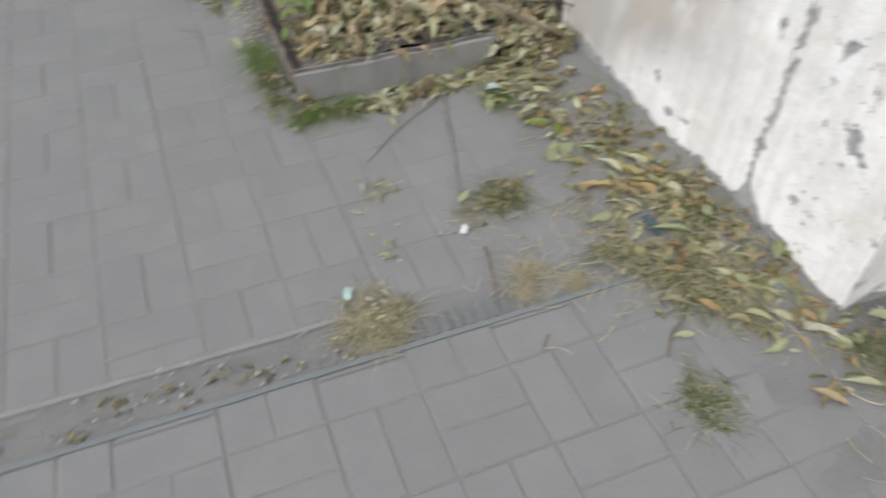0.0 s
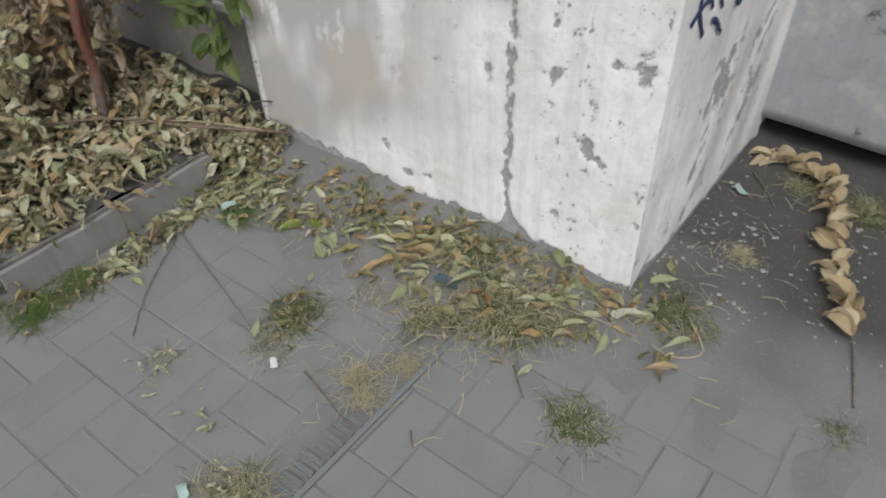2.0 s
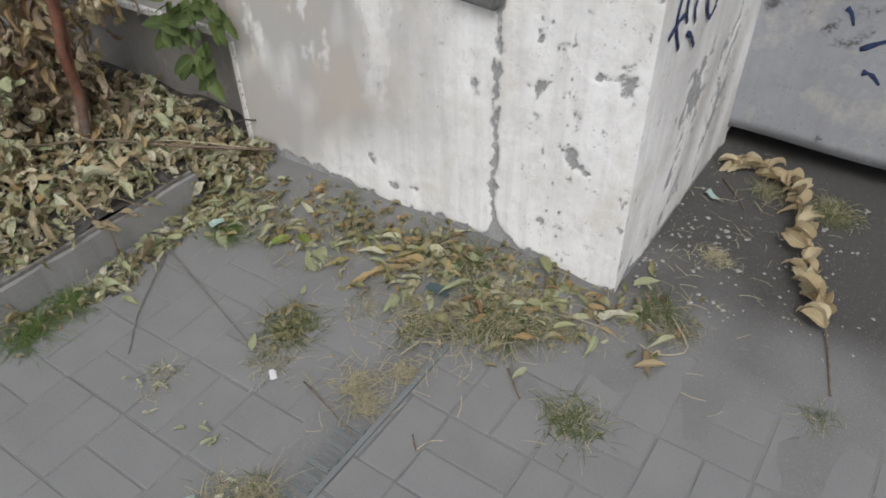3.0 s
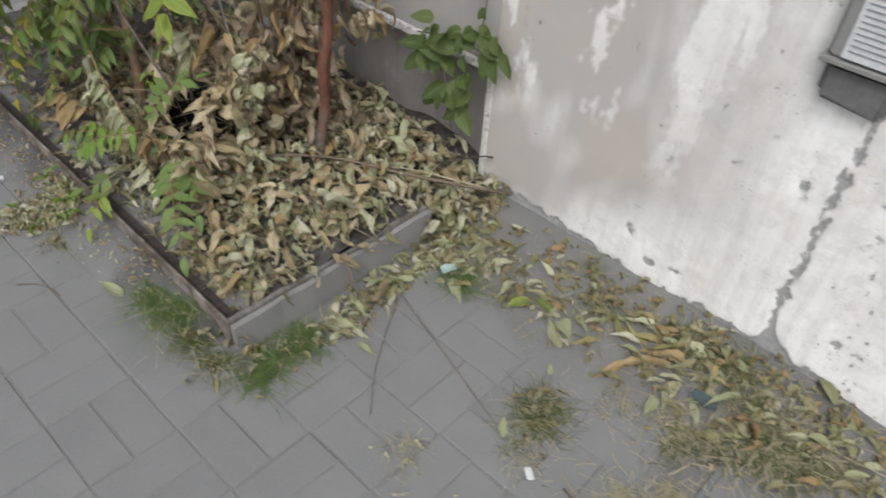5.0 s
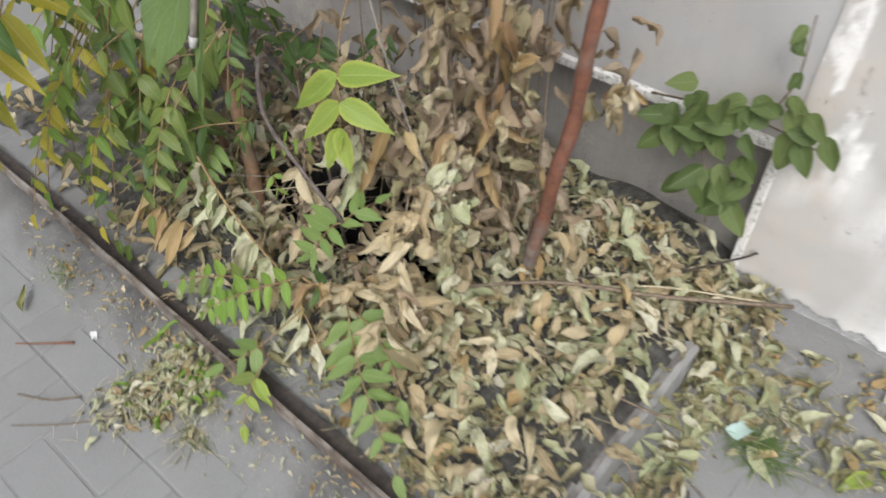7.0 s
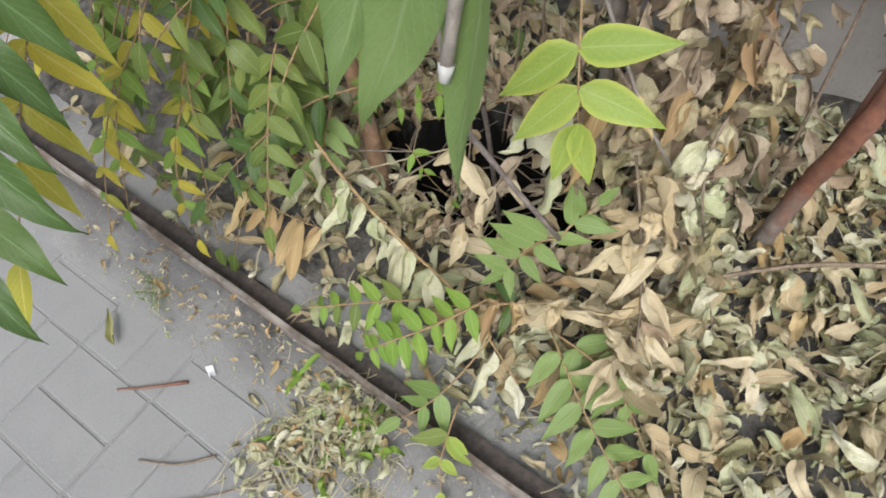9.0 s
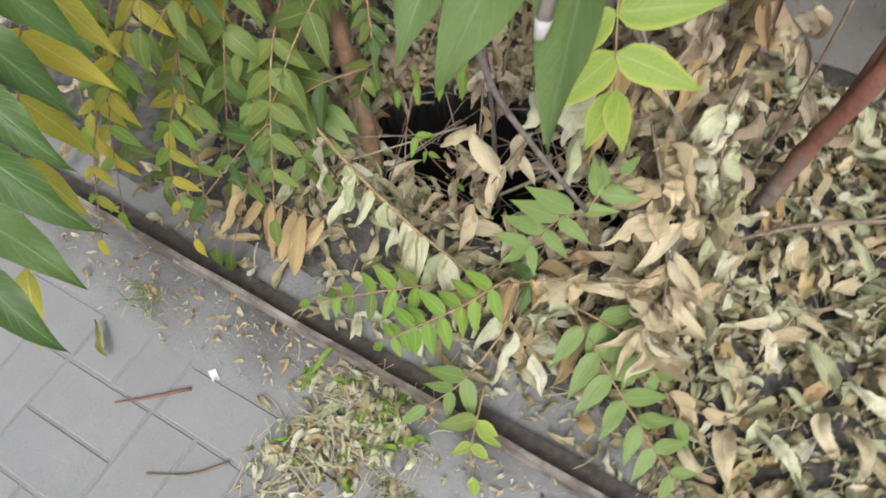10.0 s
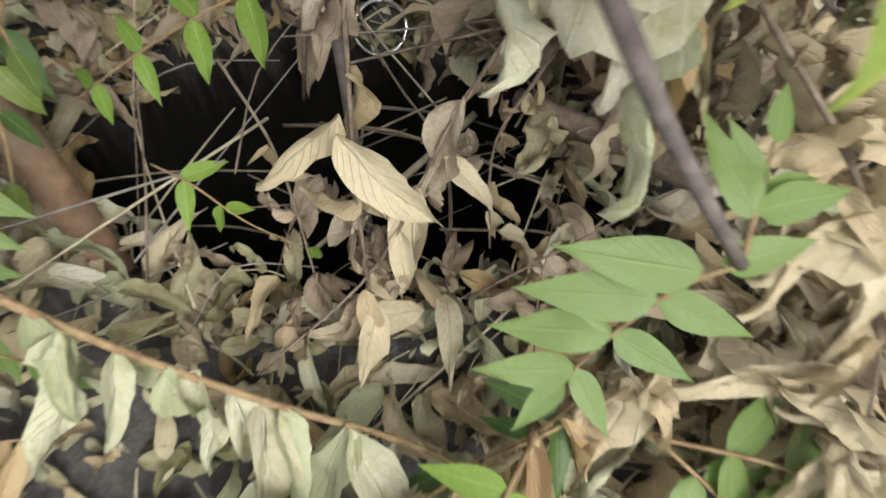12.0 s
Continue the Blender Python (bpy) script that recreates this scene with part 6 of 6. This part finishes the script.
T = "thin dry twig lying on the paving"
for pts, r, mat, lab in (
        ([(0.82, 1.96, 0.012), (0.75, 1.7, 0.006), (0.68, 1.46, 0.006)], 0.0028, M_GREYBARK, T), ([(0.80, 1.95, 0.012), (0.60, 1.82, 0.008), (0.47, 1.70, 0.006)], 0.0024, M_GREYBARK, T),
        ([(0.66, 1.23, 0.006), (0.63, 1.12, 0.012), (0.60, 1.02, 0.006)], 0.0028, M_TWIG, T), ([(0.683, 0.897, 0.005), (0.66, 0.875, 0.006), (0.65, 0.861, 0.005)], 0.0022, M_TWIG, T), ([(0.655, 0.865, 0.005), (0.69, 0.85, 0.008), (0.71, 0.825, 0.005)], 0.0014, M_STRAW, T),
        ([(0.99, 0.81, 0.006), (0.95, 0.77, 0.01), (0.92, 0.735, 0.006)], 0.003, M_TWIG, T), ([(2.18, 0.62, 0.006), (2.1, 0.55, 0.01), (2.03, 0.5, 0.006)], 0.003, M_TWIG, T), ([(1.22, 0.79, 0.03), (1.24, 0.68, 0.03), (1.24, 0.59, 0.012)], 0.0014, M_STRAW, T),
        ([(1.40, 0.52, 0.02), (1.30, 0.44, 0.02), (1.24, 0.50, 0.02), (1.25, 0.56, 0.02)], 0.0022, M_STRAW, "curved straw loop on the screed"),
        ([(0.157, 3.31, 0.006), (0.10, 3.37, 0.008), (0.06, 3.42, 0.006)], 0.0036, M_REDBARK, "short reddish stick on the paving"), ([(0.085, 3.15, 0.006), (0.03, 3.2, 0.006), (-0.01, 3.27, 0.006)], 0.0028, M_TWIG, T),
        ([(0.03, 2.75, 0.005), (0.08, 2.70, 0.008), (0.10, 2.62, 0.005)], 0.002, M_TWIG, T), ([(0.24, 2.33, 0.006), (0.27, 2.2, 0.008), (0.30, 2.12, 0.006)], 0.0016, M_STRAW, T), ([(0.13, 3.02, 0.01), (0.03, 3.1, 0.008), (-0.06, 3.2, 0.006)], 0.002, M_TWIG, T),
        ([(1.33, 1.975, 0.115), (1.1, 2.22, 0.172), (0.95, 2.42, 0.205), (0.78, 2.6, 0.2)], 0.006, M_TWIG, "long dry stick across the leaf litter"), ([(1.30, 2.02, 0.12), (1.12, 2.24, 0.175), (0.98, 2.38, 0.18)], 0.003, M_STRAW, "long dry stick across the leaf litter"),
        ([(1.45, 2.06, 0.16), (1.38, 2.11, 0.17), (1.33, 2.12, 0.19), (1.22, 2.22, 0.16)], 0.004, M_DARKIRON, "dark crooked twig against the wall"),
        ([(0.86, 2.05, 0.125), (0.84, 2.08, 0.13), (0.80, 2.2, 0.16), (0.78, 2.35, 0.18)], 0.0035, M_TWIG, "dry twig resting on the curb"), ([(0.70, 2.03, 0.05), (0.71, 2.08, 0.127), (0.70, 2.3, 0.15)], 0.003, M_TWIG, "dry twig resting on the curb")):
    stick(pts, r, mat, lab)

q = random.Random(77)
for k in range(72):
    x, y = q.uniform(0.66, 1.06), q.uniform(2.72, 3.36)
    a = q.uniform(0, 6.28)
    ln = q.uniform(0.12, 0.34)
    z = q.uniform(-0.03, 0.26)
    p0 = Vector((x - math.cos(a) * ln * 0.5, y - math.sin(a) * ln * 0.5, z + q.uniform(-0.09, 0.05)))
    p2 = Vector((x + math.cos(a) * ln * 0.5, y + math.sin(a) * ln * 0.5, z + q.uniform(-0.05, 0.09)))
    pm = (p0 + p2) / 2 + Vector((q.uniform(-0.02, 0.02), q.uniform(-0.02, 0.02), q.uniform(-0.01, 0.03)))
    stick([p0, pm, p2], q.uniform(0.0009, 0.0024), q.choice((M_TWIG, M_TWIG, M_TWIG, M_GREYBARK, M_STRAW)), "thin bare twig crossing the dark hole", n=6)
stick([(1.02, 2.88, 0.05), (0.93, 2.97, 0.0), (0.84, 3.07, -0.05)], 0.006, M_STRAW, "pale bare stick in the dark hole")
stick([(0.872, 2.852, 0.26), (0.83, 2.765, 0.268), (0.80, 2.69, 0.27)], 0.009, M_TWIG, "broken brown branch end in the leaf litter", 0.016)
stick([(0.92, 2.98, 0.9), (0.86, 2.83, 0.66), (0.83, 2.72, 0.5), (0.80, 2.62, 0.42)], 0.004, M_GREYBARK, "slanting bare grey stem among the withered leaves")
for k in range(9):
    x, y = q.uniform(0.86, 1.22), q.uniform(2.45, 3.1)
    if x < 0.95 and y > 2.7:
        continue
    stick([(x, y, 0.1), (x + q.uniform(-0.04, 0.04), y + q.uniform(-0.05, 0.05), 0.5), (x + q.uniform(-0.08, 0.08), y + q.uniform(-0.08, 0.08), q.uniform(0.9, 1.5))], q.uniform(0.002, 0.004), M_TWIG, "thin upright bare stem in the planter")


# ---- drain channel with a slotted cover ----
def build_drain():
    dr = empty("drain", (0, 0, 0), "shallow dirt-filled drain channel with a blue-grey slotted cover", "drain", "", "structure")
    rough_bar("channel_lip", (-3.0, 0.984, -0.05), (1.0, 0.998, 0.002), M_DRAIN, dr, "blue-grey channel lip", axis=0, amp=0.0012)
    rough_bar("channel_lip", (-3.0, 1.128, -0.05), (0.3, 1.141, -0.002), M_KERB, dr, axis=0, amp=0.002)
    n = 70
    verts, faces = [], []
    for i in range(n + 1):
        for j in range(5):
            x, y = -3.0 + 4.0 * i / n, 0.998 + 0.13 * j / 4
            deep = -0.02 if x < 0.3 else -0.013
            verts.append((x, y, deep + (0.010 if x < 0.3 else 0.005) * noise.noise(Vector((x * 7, y * 20, 3)))))
    for i in range(n):
        for j in range(4):
            a = i * 5 + j
            faces.append((a, a + 5, a + 6, a + 1))
    link_mesh("channel_dirt", verts, faces, M_GROUND, dr, "grey dirt filling the channel")
    for k in range(9):
        x = 0.36 + 0.033 * k
        part("slot_bar", box((x, 1.0, -0.02), (x + 0.015, 1.07 + 0.008 * math.sin(k * 2.1), -0.0022), 0.005, 2), M_DRAIN, dr)
    return dr


build_drain()


# ---- grey box with a notice over the crack, graffiti, oddments ----
def build_cover():
    c = empty("utility_cover", (WX, 1.16, 0.77), "grey painted metal cover with a printed notice on the wall", "cover")

    def rel(bm):
        bmesh.ops.translate(bm, verts=bm.verts, vec=-c.location)
        return bm
    part("body", rel(box((WX - 0.05, 1.075, 0.893), (WX + 0.01, 1.24, 2.6), 0.008, 2)), M_GREYBOX, c)
    part("flange", rel(box((WX - 0.058, 1.067, 0.881), (WX + 0.01, 1.248, 0.893), 0.002)), M_GREYBOX, c)
    foot = box((WX - 0.035, 1.09, 0.772), (WX + 0.01, 1.236, 0.88), 0.012, 2)
    for vtx in foot.verts:
        if vtx.co.z < 0.825:
            vtx.co.z += 0.25 * abs(vtx.co.y - 1.14) + 0.01 * noise.noise(vtx.co * 30)
    part("foot", rel(foot), M_FOOT, c, "grey cement foot with a ragged lower edge")
    notice = part("notice", rel(box((WX - 0.053, 1.085, 0.90), (WX - 0.0505, 1.21, 1.10))), M_PAPER, c, "white printed notice")
    for k in range(11):
        z = 0.915 + 0.0125 * k
        bar = part("text_line", rel(box((WX - 0.0545, 1.093 + 0.012 * (k % 3 == 1), z), (WX - 0.0532, 1.2, z + 0.0035))), M_INK, notice)
        bar.location = (0, 0, 0)
    bar = part("text_line", rel(box((WX - 0.0545, 1.11, 1.07), (WX - 0.0532, 1.18, 1.082))), M_INK, notice)
    return c


build_cover()


def build_graffiti():
    g = empty("graffiti", (1.45, CY, 0.7), "dark blue spray-paint scrawl on the whitewashed return", "graffiti")
    strokes = (((1.44, 0.775), (1.50, 0.80), (1.55, 0.80)), ((1.49, 0.87), (1.48, 0.80), (1.53, 0.72)), ((1.55, 0.88), (1.54, 0.82), (1.56, 0.775)), ((1.62, 0.84), (1.61, 0.79), (1.63, 0.755)), ((1.58, 0.74), (1.62, 0.72), (1.66, 0.68)), ((1.70, 0.82), (1.72, 0.76), (1.76, 0.72), (1.80, 0.74)), ((1.80, 0.86), (1.78, 0.8), (1.80, 0.75)))
    for s in strokes:
        pts = curve_points([(a - 1.45, -0.004, b - 0.7) for a, b in s], 10)
        v, f = tube_data(pts, 0.009, 0.007, 6, 0.25, 3)
        link_mesh("stroke", [(p[0], -0.004 + (p[1] + 0.004) * 0.2, p[2]) for p in v], f, M_SPRAY, g)


build_graffiti()

tin = empty("tin_can", (1.062, 3.002, 0.13), "small bright tin with a ring rim among the twigs", "tin")
bm = bmesh.new()
bmesh.ops.create_cone(bm, cap_ends=False, segments=28, radius1=0.030, radius2=0.031, depth=0.07)
part("side", bm, M_CHROME, tin, smooth=True)
# A dark disc gives the tin's mouth its shade.
bm = bmesh.new()
bmesh.ops.create_circle(bm, cap_ends=True, segments=28, radius=0.028)
bmesh.ops.translate(bm, verts=bm.verts, vec=(0, 0, 0.02))
part("inside_shade", bm, M_SOIL, tin, "dark disc standing in for the shaded inside of the tin")
ring = [Vector((math.cos(a) * 0.0315, math.sin(a) * 0.0315, 0.035)) for a in [2 * math.pi * k / 30 for k in range(31)]]
v, f = tube_data(ring, 0.0028, 0.0028, 6)
link_mesh("rim", v, f, M_CHROME, tin, "bright metal rim")
tin.rotation_euler = (radians(-8), radians(-38), 0)


def scrap(x, y, w, h, material, label, seed, z=0.006):
    q = random.Random(seed)
    verts, faces = [], []
    for s in (0, 0.0012):
        for j in range(4):
            for i in range(4):
                verts.append(((i / 3 - 0.5) * w * q.uniform(0.85, 1.15), (j / 3 - 0.5) * h * q.uniform(0.85, 1.15), s + 0.012 * noise.noise(Vector((i * 0.7, j * 0.7, seed + 0.5)))))
    for s in (0, 16):
        for j in range(3):
            for i in range(3):
                a = s + j * 4 + i
                faces.append((a, a + 1, a + 5, a + 4))
    ob = link_mesh("paper_scrap", verts, faces, material)
    ob.location, ob.rotation_euler = (x, y, z + 0.006), (0.1, -0.1, q.uniform(0, 3))
    return tagged(ob, label, "scrap", "scraps of paper")


scrap(0.26, 1.20, 0.036, 0.022, M_MINT, "pale mint scrap of paper on the paving", 1)
scrap(1.40, 0.70, 0.045, 0.014, M_PAPER, "white paper scrap at the wall corner", 2, 0.012)
scrap(0.63, 1.31, 0.03, 0.018, M_PAPER, "crumpled white paper scrap by the grass", 3)
scrap(1.0, 1.93, 0.045, 0.035, M_MINT, "pale mint scrap of paper by the curb", 4, 0.014)
scrap(0.20, 3.285, 0.022, 0.013, M_PAPER, "crumpled white paper scrap on the paving", 5)
scrap(2.05, 0.62, 0.05, 0.03, M_MINT, "pale bluish wrapper by the wall", 6)
scrap(1.12, 1.12, 0.07, 0.04, plain_material("dark_teal_cloth", (0.07, 0.1, 0.11), 0.9), "dark teal scrap of cloth in the litter", 7, 0.03)


# ---- paving: basket-weave concrete blocks each side of the drain ----
def build_paving():
    pave = empty("pavement", (0, 0, 0), "grey concrete block paving in basket weave, dusty joints", "pavement", "", "structure")

    shared = {}
    far_v, far_f = [], []
    MX, MY = 0.2235, 0.2255

    def lay(cx, cy, w, h, skew):
        near = -0.75 < cx < 1.1 and 0.15 < cy < 4.05
        key = (round(w, 4), round(h, 4))
        r = random.Random(int(cx * 1000) * 7919 + int(cy * 1000))
        tilt = Euler((r.uniform(-0.004, 0.004), r.uniform(-0.004, 0.004), skew + r.uniform(-0.006, 0.006)))
        m = Matrix.LocRotScale((cx + r.uniform(-0.0015, 0.0015), cy + r.uniform(-0.0015, 0.0015), r.uniform(-0.0008, 0.0014)), tilt, None)
        if key not in shared:
            bm = box((-w / 2 + 0.0024, -h / 2 + 0.0024, -0.05), (w / 2 - 0.0024, h / 2 - 0.0024, 0.0), 0.003)
            me = bpy.data.meshes.new("paver")
            bm.to_mesh(me)
            bm.free()
            me.materials.append(M_PAVER)
            shared[key] = me
        me = shared[key]
        if near and lay.count < 300:
            lay.count += 1
            ob = new("paver", me)
            ob.parent, ob.matrix_basis = pave, m
        else:
            base = len(far_v)
            far_v.extend([m @ v.co for v in me.vertices])
            far_f.extend([tuple(base + i for i in p.vertices) for p in me.polygons])

    lay.count = 0

    def clip(cx, cy, w, h, lim, skew):
        x0, x1, y0, y1 = max(cx - w / 2, lim[0]), min(cx + w / 2, lim[1]), max(cy - h / 2, lim[2]), min(cy + h / 2, lim[3])
        if x1 - x0 > 0.012 and y1 - y0 > 0.012:
            lay((x0 + x1) / 2, (y0 + y1) / 2, x1 - x0, y1 - y0, skew)

    def weave(ox, oy, irange, jrange, lim, parity, skew):
        for j in jrange:
            for i in irange:
                cy = oy + (j + 0.5) * MY
                cx = ox + (i + 0.5) * MX + math.tan(-skew) * -(cy - 1.5) * -1
                if (i + j + parity) % 2 == 0:
                    for s in (-1, 1):
                        clip(cx + s * MX / 4, cy, MX / 2, MY, lim(cy), skew)
                else:
                    for s in (-1, 1):
                        clip(cx, cy + s * MY / 4, MX, MY / 2, lim(cy), skew)

    weave(0.114, 1.318, range(-18, 5), range(-1, 20), lambda cy: (-4, 1.0 if cy < 2.05 else 0.245, 1.143 if cy < 1.6 else 0, 2.03 if cy > 5 else 9), 0, radians(0.9))
    weave(0.115, 0.857 - 4 * MY, range(-18, 6), range(-3, 5), lambda cy: (-4, 1.3, -9, 0.985), 1, 0.0)
    if far_v:
        far = link_mesh("far_pavers", far_v, far_f, M_PAVER, pave, "", smooth=False)
        tagged(far, kind="stuff")


build_paving()
